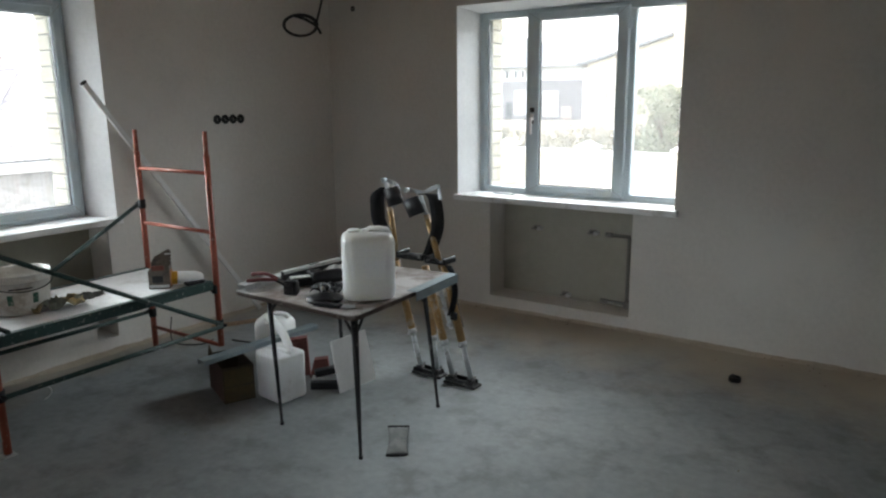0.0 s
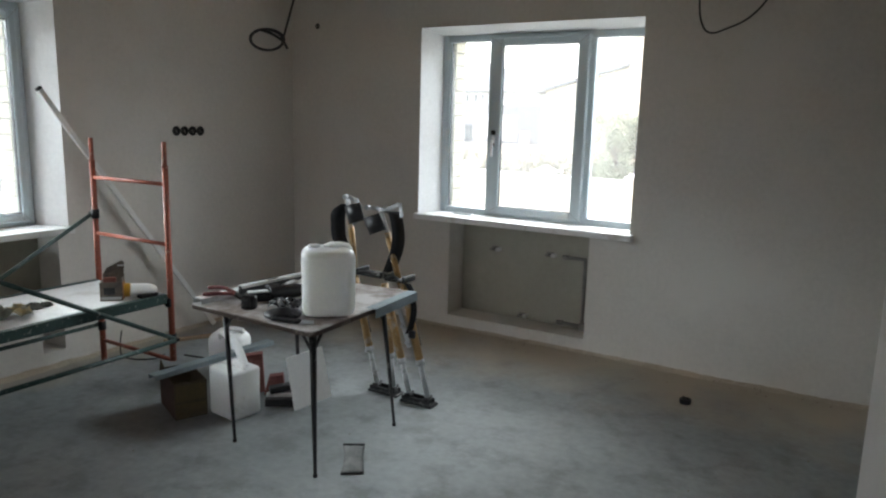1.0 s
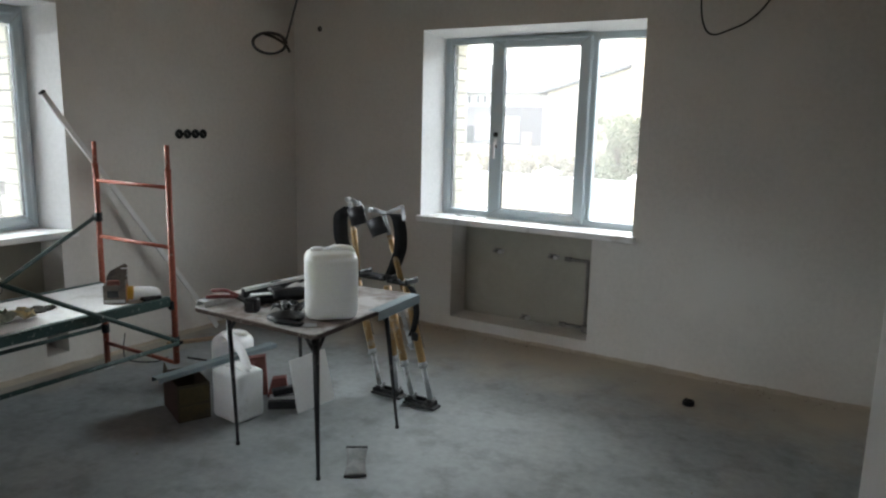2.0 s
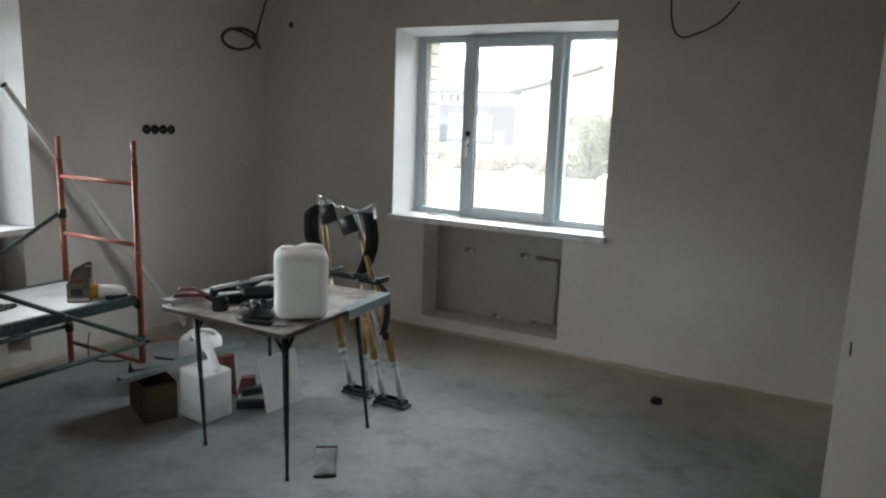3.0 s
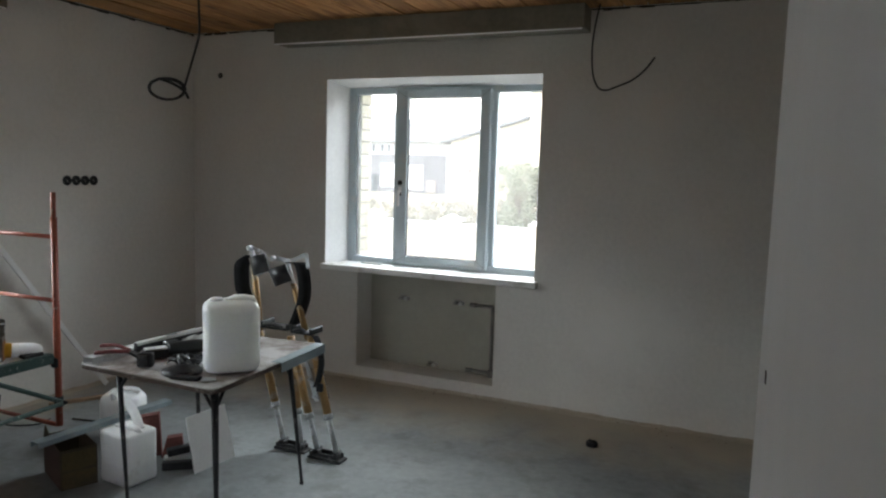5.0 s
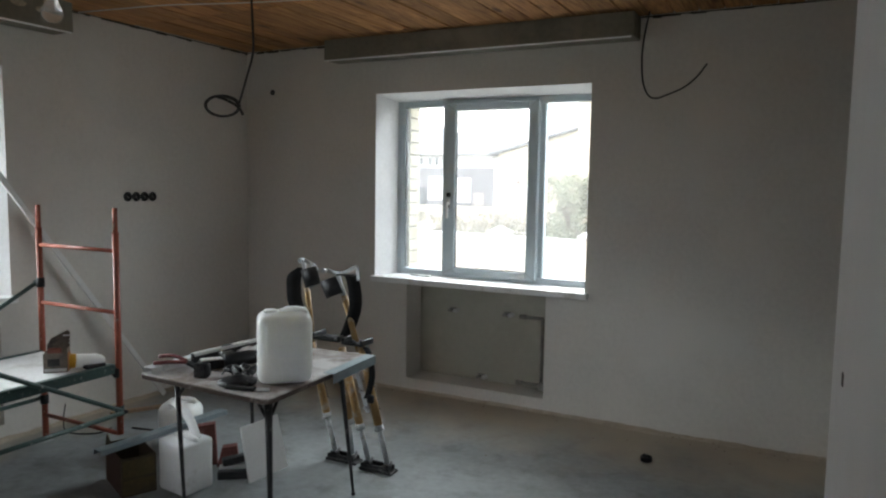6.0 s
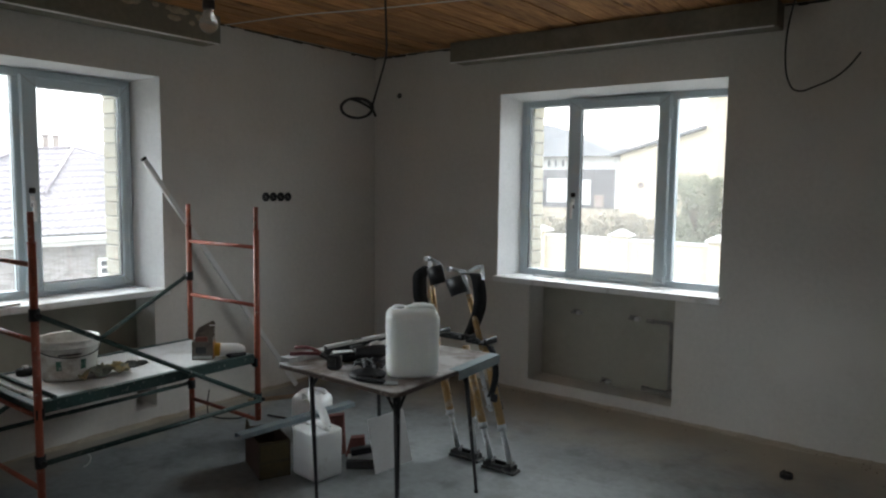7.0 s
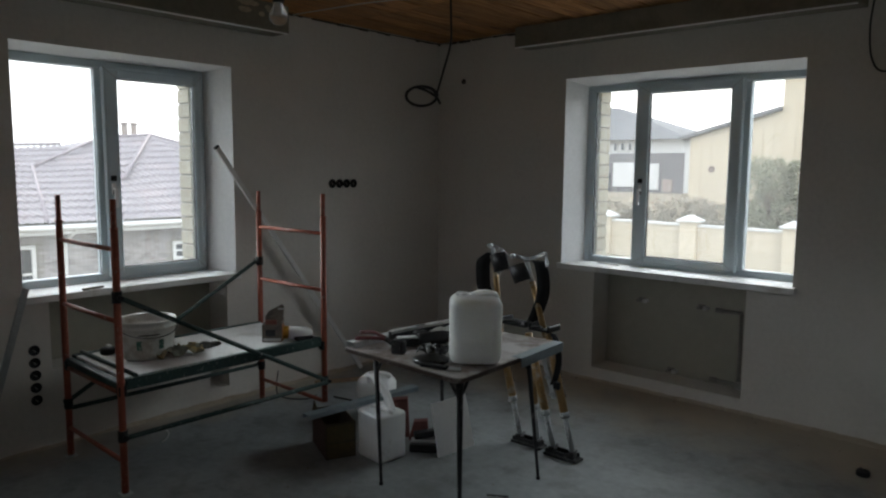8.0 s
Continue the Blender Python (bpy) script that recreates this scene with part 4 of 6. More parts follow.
for k, (a, b) in enumerate((((1.59, -2.335), (1.735, -2.305)), ((1.615, -2.39), (1.755, -2.322)))):
    bm = bmesh.new()
    sweep(bm, curve_pts([(a[0], a[1], PZ + 0.03 - 0.018 * k), ((a[0] + b[0]) / 2, (a[1] + b[1]) / 2 + 0.008, PZ + 0.036 - 0.018 * k), (b[0], b[1], PZ + 0.022)]), 0.0095, 8)
    part("handle", bm, mat("red_grip", (0.13, 0.016, 0.015), 0.5, vary=0.15, scale=20, bump=0.08, second=(0.3, 0.2, 0.18), amount=0.15, patch=20), t, "red plastic grip")
bm = bmesh.new()
bar(bm, (1.74, -2.312, PZ + 0.018), (1.825, -2.295, TZ + 0.010), 0.034, 0.014, (0, 0, 1), 0.004)
part("jaw", bm, DARK, t)
t = thing("tape_measure", (1.85, -2.30, TZ), "black tape measure with a metal face", "tape measure")
bm = bmesh.new()
m = Matrix.Translation((1.885, -2.355, TZ)) @ Matrix.Rotation(radians(30), 4, "Z")
box(bm, -0.035, 0.035, -0.022, 0.022, 0, 0.066, 0.012, 3, m)
part("case", bm, BLACK, t)
bm = bmesh.new()
box(bm, -0.030, 0.012, -0.026, -0.0225, 0.006, 0.058, 0.003, 1, m)
part("face", bm, DARK, t, "dull metal face")
t = thing("drill", (1.90, -2.10, TZ), "black cordless tool lying on its side", "power tool")
m = Matrix.Translation((1.90, -2.09, TZ + 0.035)) @ Matrix.Rotation(radians(62), 4, "Z") @ Matrix.Rotation(radians(90), 4, "Y")
bm = bmesh.new()
lathe(bm, [(0.02, -0.11), (0.03, -0.105), (0.034, -0.06), (0.034, 0.03), (0.027, 0.06), (0.02, 0.065)], 18, m)
body = part("body", bm, BLACK, t)
bm = bmesh.new()
lathe(bm, [(0.019, 0.066), (0.021, 0.075), (0.021, 0.10), (0.010, 0.125), (0.003, 0.128)], 16, m)
part("chuck", bm, DARK, t)
bm = bmesh.new()
bar(bm, (1.885, -2.13, TZ + 0.024), (1.80, -2.10, TZ + 0.022), 0.036, 0.044, (0, 0, 1), 0.010)
part("grip", bm, BLACK, t)
bm = bmesh.new()
bar(bm, (1.80, -2.10, TZ + 0.026), (1.755, -2.085, TZ + 0.026), 0.075, 0.05, (0, 0, 1), 0.008)
part("battery", bm, DARK, t)
t = thing("rag", (1.84, -1.97, TZ), "pale crumpled strip of paper", "paper")
bm = bmesh.new()
rag = random.Random(8)


def crumple(bm, c, w, d, h, n, r, turn=0.0):
    """A crumpled sheet with thickness, lying on z = c.z."""
    cs, sn = math.cos(turn), math.sin(turn)
    top, bot = [], []
    for i in range(n + 1):
        for j in range(n + 1):
            u, v = (i / n - 0.5) * w * r.uniform(0.9, 1.05), (j / n - 0.5) * d * r.uniform(0.9, 1.05)
            z = h * r.random() * (1 - 0.4 * (abs(i / n - 0.5) + abs(j / n - 0.5)))
            p = Vector((c[0] + u * cs - v * sn, c[1] + u * sn + v * cs, c[2] + z))
            top.append(bm.verts.new(p + Vector((0, 0, 0.003))))
            bot.append(bm.verts.new(p))
    for i in range(n):
        for j in range(n):
            a, b, e, f = i * (n + 1) + j, (i + 1) * (n + 1) + j, (i + 1) * (n + 1) + j + 1, i * (n + 1) + j + 1
            bm.faces.new((top[a], top[b], top[e], top[f]))
            bm.faces.new((bot[f], bot[e], bot[b], bot[a]))
    rim = [i * (n + 1) for i in range(n + 1)] + [n * (n + 1) + j for j in range(1, n + 1)] + [i * (n + 1) + n for i in range(n - 1, -1, -1)] + [j for j in range(n - 1, 0, -1)]
    for k in range(len(rim)):
        a, b = rim[k], rim[(k + 1) % len(rim)]
        bm.faces.new((bot[a], bot[b], top[b], top[a]))


crumple(bm, (1.83, -1.96, TZ + 0.03), 0.10, 0.18, 0.03, 6, rag, 0.1)
part("sheet", bm, GREYBOARD, t)
t = thing("sanding_disc_holder", (2.05, -2.32, TZ), "black round plastic tool lying flat", "tool")
bm = bmesh.new()
lathe(bm, [(0.066, 0), (0.07, 0.004), (0.07, 0.012), (0.05, 0.02), (0.03, 0.024), (0.018, 0.032), (0.012, 0.034)], 28, Matrix.Translation((2.09, -2.35, TZ)) @ Matrix.Scale(1.2, 4))
part("disc", bm, BLACK, t)
bm = bmesh.new()
sweep(bm, curve_pts([(2.09, -2.35, TZ + 0.035), (2.03, -2.30, TZ + 0.03), (1.98, -2.25, TZ + 0.018)]), 0.012, 8)
part("handle", bm, BLACK, t)
t = thing("scraper", (2.17, -2.42, TZ), "flat black scraper at the table edge", "scraper")
bm = bmesh.new()
bar(bm, (2.105, -2.432, TZ + 0.009), (2.235, -2.40, TZ + 0.009), 0.034, 0.016, (0, 0, 1), 0.004)
part("handle", bm, BLACK, t)
bm = bmesh.new()
bar(bm, (2.235, -2.40, TZ + 0.006), (2.28, -2.36, TZ + 0.004), 0.05, 0.002, (0, 0, 1))
part("blade", bm, FOOTING, t)
t = thing("black_bag", (2.0, -2.23, TZ), "crumpled black plastic bag among the tools", "bag")
bm = bmesh.new()
crumple(bm, (1.985, -2.215, TZ), 0.15, 0.13, 0.04, 8, rag, 0.5)
part("film", bm, BLACK, t)
t = thing("sanding_block", (1.80, -2.24, TZ), "black sanding block with a pale dusty top", "sanding block")
bm = bmesh.new()
bar(bm, (1.775, -2.27, TZ + 0.02), (1.84, -2.17, TZ + 0.02), 0.055, 0.04, (0, 0, 1), 0.006)
part("block", bm, BLACK, t)
bm = bmesh.new()
bar(bm, (1.78, -2.262, TZ + 0.044), (1.835, -2.178, TZ + 0.044), 0.045, 0.008, (0, 0, 1), 0.003)
part("plate", bm, GREYBOARD, t, "pale dusty plate")
t = thing("bottle_cap", (2.06, -2.11, TZ), "white plastic screw cap", "cap")
bm = bmesh.new()
lathe(bm, [(0.026, 0), (0.028, 0.003), (0.028, 0.03), (0.024, 0.036), (0.012, 0.037)], 20, Matrix.Translation((2.075, -2.105, TZ)))
part("shell", bm, POLY, t)

# ---- things on the scaffold deck ----
DZ = 0.5685
t = thing("bucket", (0.545, -2.945, DZ), "white plaster-smeared plastic bucket with wire handle and worn label", "bucket")
BUCKET = mat("smeared_bucket", (0.66, 0.65, 0.61), 0.55, vary=0.08, scale=6, fine=60, bump=0.25, second=(0.36, 0.30, 0.24), amount=0.45, patch=7)
bm = bmesh.new()
lathe(bm, [(0.11, 0), (0.125, 0.004), (0.13, 0.03), (0.143, 0.165), (0.150, 0.168), (0.150, 0.172), (0.144, 0.175), (0.145, 0.195), (0.150, 0.198), (0.149, 0.209), (0.143, 0.206), (0.137, 0.165), (0.02, 0.16)], 36, Matrix.Translation((0.545, -2.945, DZ)))
part("body", bm, BUCKET, t)
bm = bmesh.new()
arc = [Vector((0.545, -2.945, DZ)) + Vector((0.157 * math.cos(a) * 0.98, 0.157 * math.sin(a) * 0.98, 0.182 - 0.055 * math.sin((a + 1.9) / 3.4 * math.pi))) for a in [-1.9 + 3.4 * k / 24 for k in range(25)]]
sweep(bm, arc, 0.003, 6)
part("wire_handle", bm, DARK, t)
GREENPRINT = mat("green_print", (0.03, 0.12, 0.08), 0.6, vary=0.2, scale=20, bump=0.0, second=(0.5, 0.48, 0.44), amount=0.3, patch=30)
for a0, a1, z0, z1, mtl, lab in ((-0.85, -0.65, 0.06, 0.11, GREENPRINT, "green printed patch"), (-0.02, 0.18, 0.06, 0.11, GREENPRINT, "green printed patch"),
                               (-0.75, 0.0, 0.136, 0.143, DARK, "unreadable dark line of print")):
    bm = bmesh.new()
    n = 8
    rows = []
    for k in range(n + 1):
        a = a0 + (a1 - a0) * k / n
        row = []
        for z in (z0, z1):
            r = 0.13 + (z - 0.03) * 0.0882
            for e in (0.0006, 0.0022):
                row.append(bm.verts.new((0.545 + (r + e) * math.cos(a), -2.945 + (r + e) * math.sin(a), DZ + z)))
        rows.append(row)
    for r, u in zip(rows, rows[1:]):
        for i, j in ((0, 1), (1, 3), (3, 2), (2, 0)):
            bm.faces.new((r[i], r[j], u[j], u[i]))
    bm.faces.new([rows[0][i] for i in (0, 1, 3, 2)])
    bm.faces.new([rows[-1][i] for i in (0, 2, 3, 1)])
    part("label", bm, mtl, t, lab)
t = thing("dirty_rag", (0.68, -2.87, DZ), "crumpled grey-green and ochre rag beside the bucket", "rag")
bm = bmesh.new()
crumple(bm, (0.665, -2.83, DZ), 0.12, 0.25, 0.075, 9, rag, -0.25)
part("cloth", bm, mat("dirty_cloth", (0.20, 0.21, 0.17), 0.95, vary=0.3, scale=12, bump=0.4, second=(0.36, 0.27, 0.13), amount=0.5, patch=9), t)
t = thing("plaster_crumbs", (0.58, -2.63, DZ), "dark dried plaster crumbs scattered on the deck", "debris", kind="stuff")
bm = bmesh.new()
for k in range(110):
    a, r = rag.uniform(0, 6.28), 0.075 * math.sqrt(rag.random())
    s = rag.uniform(0.004, 0.014)
    m = Matrix.Translation((0.585 + r * math.cos(a) * 0.7, -2.63 + r * math.sin(a) * 1.3, DZ + s * 0.4)) @ Matrix.Rotation(rag.uniform(0, 3), 4, (rag.random(), rag.random(), 1))
    box(bm, -s, s, -s * 0.8, s * 0.8, -s * 0.4, s * 0.4, 0, 1, m)
part("crumb_heap", bm, mat("crumbs", (0.06, 0.06, 0.052), 0.95, vary=0.3, scale=30, bump=0.3), t)
t = thing("cardboard_carton", (0.76, -2.28, DZ), "open torn printed cardboard carton with raised flaps", "carton")
m = Matrix.Translation((0.755, -2.285, DZ)) @ Matrix.Rotation(radians(45), 4, "Z") @ Matrix.Scale(1.04, 4)
m0 = m
bm = bmesh.new()
for b in ((-0.055, 0.055, -0.04, -0.037, 0, 0.10), (-0.055, 0.055, 0.037, 0.04, 0, 0.10), (-0.055, -0.052, -0.037, 0.037, 0, 0.10), (0.052, 0.055, -0.037, 0.037, 0, 0.12), (-0.052, 0.052, -0.037, 0.037, 0.0, 0.003)):
    box(bm, *b, 0, 1, m)
CARTON = mat("printed_carton", (0.17, 0.14, 0.115), 0.85, vary=0.3, scale=8, bump=0.1, second=(0.06, 0.055, 0.055), amount=0.5, patch=14)
part("box", bm, CARTON, t)
for y0, outline, lab in ((0.028, ((-0.05, 0.09), (0.055, 0.09), (0.058, 0.195), (0.045, 0.205), (-0.03, 0.165), (-0.05, 0.13)), "raised torn flap"), (0.012, ((0.0, 0.09), (0.05, 0.09), (0.056, 0.165), (0.02, 0.168)), "printed inner flap")):
    bm = bmesh.new()
    prism(bm, outline, "y", y0, y0 + 0.003)
    bmesh.ops.transform(bm, matrix=m, verts=bm.verts)
    part("flap", bm, CARTON, t, lab)
bm = bmesh.new()
box(bm, -0.045, 0.02, 0.0, 0.02, 0.08, 0.118, 0.006, 2, m)
part("handle", bm, mat("red_brown_wood", (0.20, 0.06, 0.04), 0.6, bump=0.1), t, "red-brown tool handle")
for x0, x1, y0, z0, z1, mtl, lab in ((0.028, 0.056, 0.0245, 0.135, 0.142, WHITE, "white printed stripe"), (0.026, 0.056, 0.0245, 0.155, 0.162, WHITE, "white printed stripe"), (0.026, 0.056, 0.0245, 0.175, 0.182, WHITE, "white printed stripe"),
                                     (-0.035, 0.02, -0.0425, 0.035, 0.072, DARK, "dark printed square"), (-0.05, 0.05, -0.0425, 0.006, 0.022, GREYBOARD, "pale printed band")):
    bm = bmesh.new()
    box(bm, x0, x1, y0, y0 + 0.002, z0, z1, 0, 1, m0)
    part("print", bm, mtl, t, lab)
bm = bmesh.new()
box(bm, 0.0555, 0.0575, -0.036, 0.036, 0.004, 0.096, 0, 1, m0)
part("side_print", bm, mat("orange_print", (0.34, 0.15, 0.05), 0.8, vary=0.2, scale=20, bump=0.05), t, "orange-brown printed side")
t = thing("sealant_gun", (0.84, -2.17, DZ), "white and yellow plastic tool lying on the deck", "tool")
bm = bmesh.new()
m = Matrix.Translation((0.815, -2.165, DZ + 0.038)) @ Matrix.Rotation(radians(58), 4, "Z") @ Matrix.Rotation(radians(95), 4, "Y")
lathe(bm, [(0.033, -0.10), (0.037, -0.095), (0.037, 0.055), (0.028, 0.085), (0.014, 0.098)], 18, m)
part("body", bm, POLY, t)
bm = bmesh.new()
lathe(bm, [(0.0382, -0.088), (0.0388, -0.083), (0.0388, -0.05), (0.0382, -0.045)], 18, m)
part("ring", bm, mat("yellow_plastic", (0.55, 0.30, 0.02), 0.5, bump=0.05), t, "yellow ring")
bm = bmesh.new()
bar(bm, (0.86, -2.20, DZ + 0.012), (0.87, -2.09, DZ + 0.012), 0.05, 0.02, (0, 0, 1), 0.006)
part("grip", bm, BLACK, t)
t = thing("hand_tool", (0.33, -3.13, DZ), "black tool with a bright tip lying on the deck", "tool")
bm = bmesh.new()
lathe(bm, [(0.04, 0), (0.042, 0.004), (0.042, 0.03), (0.03, 0.036)], 20, Matrix.Translation((0.35, -3.075, DZ)))
part("body", bm, BLACK, t)
bm = bmesh.new()
bar(bm, (0.37, -3.05, DZ + 0.01), (0.44, -2.99, DZ + 0.01), 0.02, 0.012, (0, 0, 1), 0.003)
part("handle", bm, DARK, t)
bm = bmesh.new()
box(bm, 0.34, 0.365, -3.085, -3.06, DZ + 0.036, DZ + 0.05, 0.004)
part("tip", bm, WHITE, t, "white cap")

# ---- things on the floor ----
t = thing("cardboard_box", (1.198, -2.196, 0), "brown cardboard box with one raised flap on the floor", "box")
m = Matrix.Translation((1.198, -2.196, 0)) @ Matrix.Rotation(radians(66), 4, "Z")
bm = bmesh.new()
for b in ((-0.085, 0.085, -0.15, -0.146, 0, 0.20), (-0.085, 0.085, 0.146, 0.15, 0, 0.20), (0.081, 0.085, -0.146, 0.146, 0, 0.20), (-0.081, 0.081, -0.146, 0.146, 0, 0.004)):
    box(bm, *b, 0.001, 1, m)
body = part("body", bm, SHADED_CARD, t)
bm = bmesh.new()
box(bm, -0.085, -0.081, -0.1455, 0.1455, 0, 0.20, 0.001, 1, m)
part("end_panel", bm, mat("rusty_cardboard", (0.072, 0.036, 0.027), 0.9, vary=0.2, scale=7, bump=0.15, second=(0.05, 0.03, 0.022), amount=0.4, patch=8), t, "reddish-brown end panel")
for z0, z1 in ((0.012, 0.085), (0.10, 0.188)):
    bm = bmesh.new()
    box(bm, -0.077, 0.077, -0.1525, -0.1503, z0, z1, 0.0008, 1, m)
    part("printed_band", bm, mat("olive_print", (0.088, 0.066, 0.026), 0.85, vary=0.2, scale=9, bump=0.1, second=(0.06, 0.045, 0.025), amount=0.4, patch=9), t, "olive printed band")
bm = bmesh.new()
prism(bm, [(0.145, 0.20), (0.02, 0.20), (0.05, 0.235), (0.115, 0.262)], "x", -0.085, -0.0815)
bmesh.ops.transform(bm, matrix=m, verts=bm.verts)
part("flap", bm, SHADED_CARD, t, "raised torn flap")
t = thing("galvanised_profile", (1.2, -2.0, 0.2), "long grey-blue galvanised steel channel resting on the box", "profile")
p, q = Vector((1.165, -2.365, 0.216)), Vector((1.238, -1.57, 0.216))
d = (q - p).normalized()
n = Vector((d.y, -d.x, 0))
bm = bmesh.new()
prof = ((-0.03, 0.027), (0.03, 0.027), (0.03, 0), (0.0285, 0), (0.0285, 0.0255), (-0.0285, 0.0255), (-0.0285, 0), (-0.03, 0))
lo = [bm.verts.new(p + n * s + Vector((0, 0, h - 0.008))) for s, h in prof]
hi = [bm.verts.new(q + n * s + Vector((0, 0, h - 0.008))) for s, h in prof]
for k in range(8):
    bm.faces.new((lo[k], lo[(k + 1) % 8], hi[(k + 1) % 8], hi[k]))
bm.faces.new(lo[::-1])
bm.faces.new(hi)
part("channel", bm, BLUESTEEL, t)
t = thing("red_carton", (1.42, -1.80, 0), "torn red-brown cardboard packaging standing on the floor", "carton")
m = Matrix.Translation((1.37, -1.80, 0)) @ Matrix.Rotation(radians(40), 4, "Z")
for x0, x1, y0, h in ((-0.14, 0.03, 0.0, 0.235), (0.03, 0.15, -0.04, 0.115)):
    bm = bmesh.new()
    prism(bm, [(x0, 0), (x1, 0), (x1 - 0.012, h), (x0 + 0.03, h * 0.94)], "y", y0, y0 + 0.05)
    bmesh.ops.transform(bm, matrix=m, verts=bm.verts)
    part("panel", bm, REDCARD, t)
for name, a, b, w, hgt in (("dark_batten", (1.54, -1.925, 0.022), (1.71, -1.80, 0.022), 0.04, 0.044), ("dark_batten", (1.51, -1.86, 0.064), (1.60, -1.745, 0.078), 0.05, 0.036)):
    t = thing(name, (a[0], a[1], 0), "short dark offcut of batten on the floor", "batten", "batten offcuts")
    bm = bmesh.new()
    bar(bm, a, b, w, hgt, (0, 0, 1), 0.003)
    part("piece", bm, DARK, t)
    if a[2] > 0.05:
        bm = bmesh.new()
        bar(bm, (a[0] - 0.01, a[1] - 0.01, 0.022), (b[0], b[1], 0.022), w, 0.044, (0, 0, 1), 0.003)
        part("lower_piece", bm, GREYBOARD, t, "pale offcut under it")
t = thing("grey_board", (1.74, -1.75, 0), "pale grey board leaning against the table leg", "board")
bm = bmesh.new()
quad = [Vector(v) for v in ((1.725, -1.885, 0), (1.755, -1.61, 0), (1.675, -1.60, 0.285), (1.655, -1.87, 0.285))]
nn = (quad[1] - quad[0]).cross(quad[3] - quad[0]).normalized() * 0.009
a = [bm.verts.new(v) for v in quad]
b = [bm.verts.new(v - nn if nn.x > 0 else v + nn) for v in quad]
bm.faces.new(a)
bm.faces.new(b[::-1])
for k in range(4):
    bm.faces.new((a[k], b[k], b[(k + 1) % 4], a[(k + 1) % 4]))
part("sheet", bm, GREYBOARD, t)
t = thing("empty_bag", (2.33, -2.15, 0), "flat grey empty packet with dark seamed ends on the floor", "packet")
bm = bmesh.new()
quad = [Vector(v) for v in ((2.207, -2.068, 0), (2.297, -2.010, 0), (2.459, -2.236, 0), (2.379, -2.301, 0))]
n = 10
grid = []
for i in range(n + 1):
    for j in range(n + 1):
        s, u = i / n, j / n
        pinch = 1 - 0.18 * math.sin(math.pi * s)
        e, f = quad[0].lerp(quad[3], s), quad[1].lerp(quad[2], s)
        c = (e + f) / 2
        p = c + (e.lerp(f, u) - c) * pinch
        p.z = 0.003 + 0.016 * math.sin(math.pi * s) * math.sin(math.pi * u) + 0.004 * rag.random()
        grid.append(bm.verts.new(p))
for i in range(n):
    for j in range(n):
        bm.faces.new((grid[i * (n + 1) + j], grid[(i + 1) * (n + 1) + j], grid[(i + 1) * (n + 1) + j + 1], grid[i * (n + 1) + j + 1])).smooth = True
r = bmesh.ops.extrude_face_region(bm, geom=bm.faces[:])
for v in r["geom"]:
    if isinstance(v, bmesh.types.BMVert):
        v.co.z = 0.0
bag = part("body", bm, mat("grey_film", (0.15, 0.155, 0.15), 0.8, vary=0.2, scale=12, fine=50, bump=0.3, second=(0.22, 0.22, 0.21), amount=0.4, patch=10), t)
for i, k in ((0, 1), (3, 2)):
    bm = bmesh.new()
    bar(bm, quad[i] + Vector((0, 0, 0.006)), quad[k] + Vector((0, 0, 0.006)), 0.014, 0.008, (0, 0, 1), 0.002)
    part("seam", bm, DARK, t, "dark seam")
t = thing("floor_pipe_stub", (3.519, -0.528, 0), "short black pipe end rising from the floor", "pipe")
bm = bmesh.new()
lathe(bm, [(0.032, 0), (0.034, 0.003), (0.034, 0.024), (0.032, 0.027), (0.026, 0.027), (0.024, 0.012), (0.004, 0.011)], 24, Matrix.Translation((3.519, -0.528, 0)))
part("collar", bm, BLACK, t)
bm = bmesh.new()
tube(bm, (3.525, -0.53, 0.012), (3.50, -0.524, 0.036), 0.010, 10)
part("cable_end", bm, CABLE, t)
bm = bmesh.new()
grit = random.Random(21)
for k in range(190):
    if k < 150:
        x, y = grit.uniform(0.1, 5.6), -abs(grit.gauss(0, 0.12)) - 0.02
    else:
        x, y = grit.uniform(1.0, 5.6), grit.uniform(-3.6, -0.2)
    s = grit.uniform(0.0015, 0.005) * (1.6 if k % 47 == 0 else 1)
    m = Matrix.Translation((x, y, s * 0.45)) @ Matrix.Rotation(grit.uniform(0, 3), 4, (grit.random() - 0.5, grit.random() - 0.5, 1))
    box(bm, -s, s, -s * 0.8, s * 0.8, -s * 0.5, s * 0.5, 0, 1, m)
solid("plaster_grit", bm, mat("grit", (0.22, 0.19, 0.15), 0.95, vary=0.3, scale=30, bump=0.2), "small crumbs of plaster strewn over the floor", "debris", "stuff")
t = thing("thin_rod", (0.62, -1.58, 0), "thin dark rod lying on the floor", "rod")
bm = bmesh.new()
tube(bm, (0.50, -1.62, 0.006), (0.78, -1.56, 0.006), 0.006, 8)
part("shaft", bm, DARK, t)
t = thing("timber_strip", (0.27, -1.34, 0), "pale brown timber strip lying along the wall", "timber")
bm = bmesh.new()
bar(bm, (0.16, -1.52, 0.012), (0.40, -1.10, 0.012), 0.03, 0.024, (0, 0, 1), 0.003)
part("strip", bm, mat("timber", (0.33, 0.23, 0.15), 0.8, vary=0.15, scale=8, bump=0.15), t)
t = thing("loose_wire", (0.2, -1.9, 0), "thin grey wire looping up from the floor", "wire")
bm = bmesh.new()
sweep(bm, curve_pts([(0.10, -1.80, 0.15), (0.12, -1.83, 0.06), (0.18, -1.86, 0.006), (0.30, -1.86, 0.006), (0.40, -1.78, 0.006), (0.38, -1.68, 0.006)], 8), 0.004, 6)
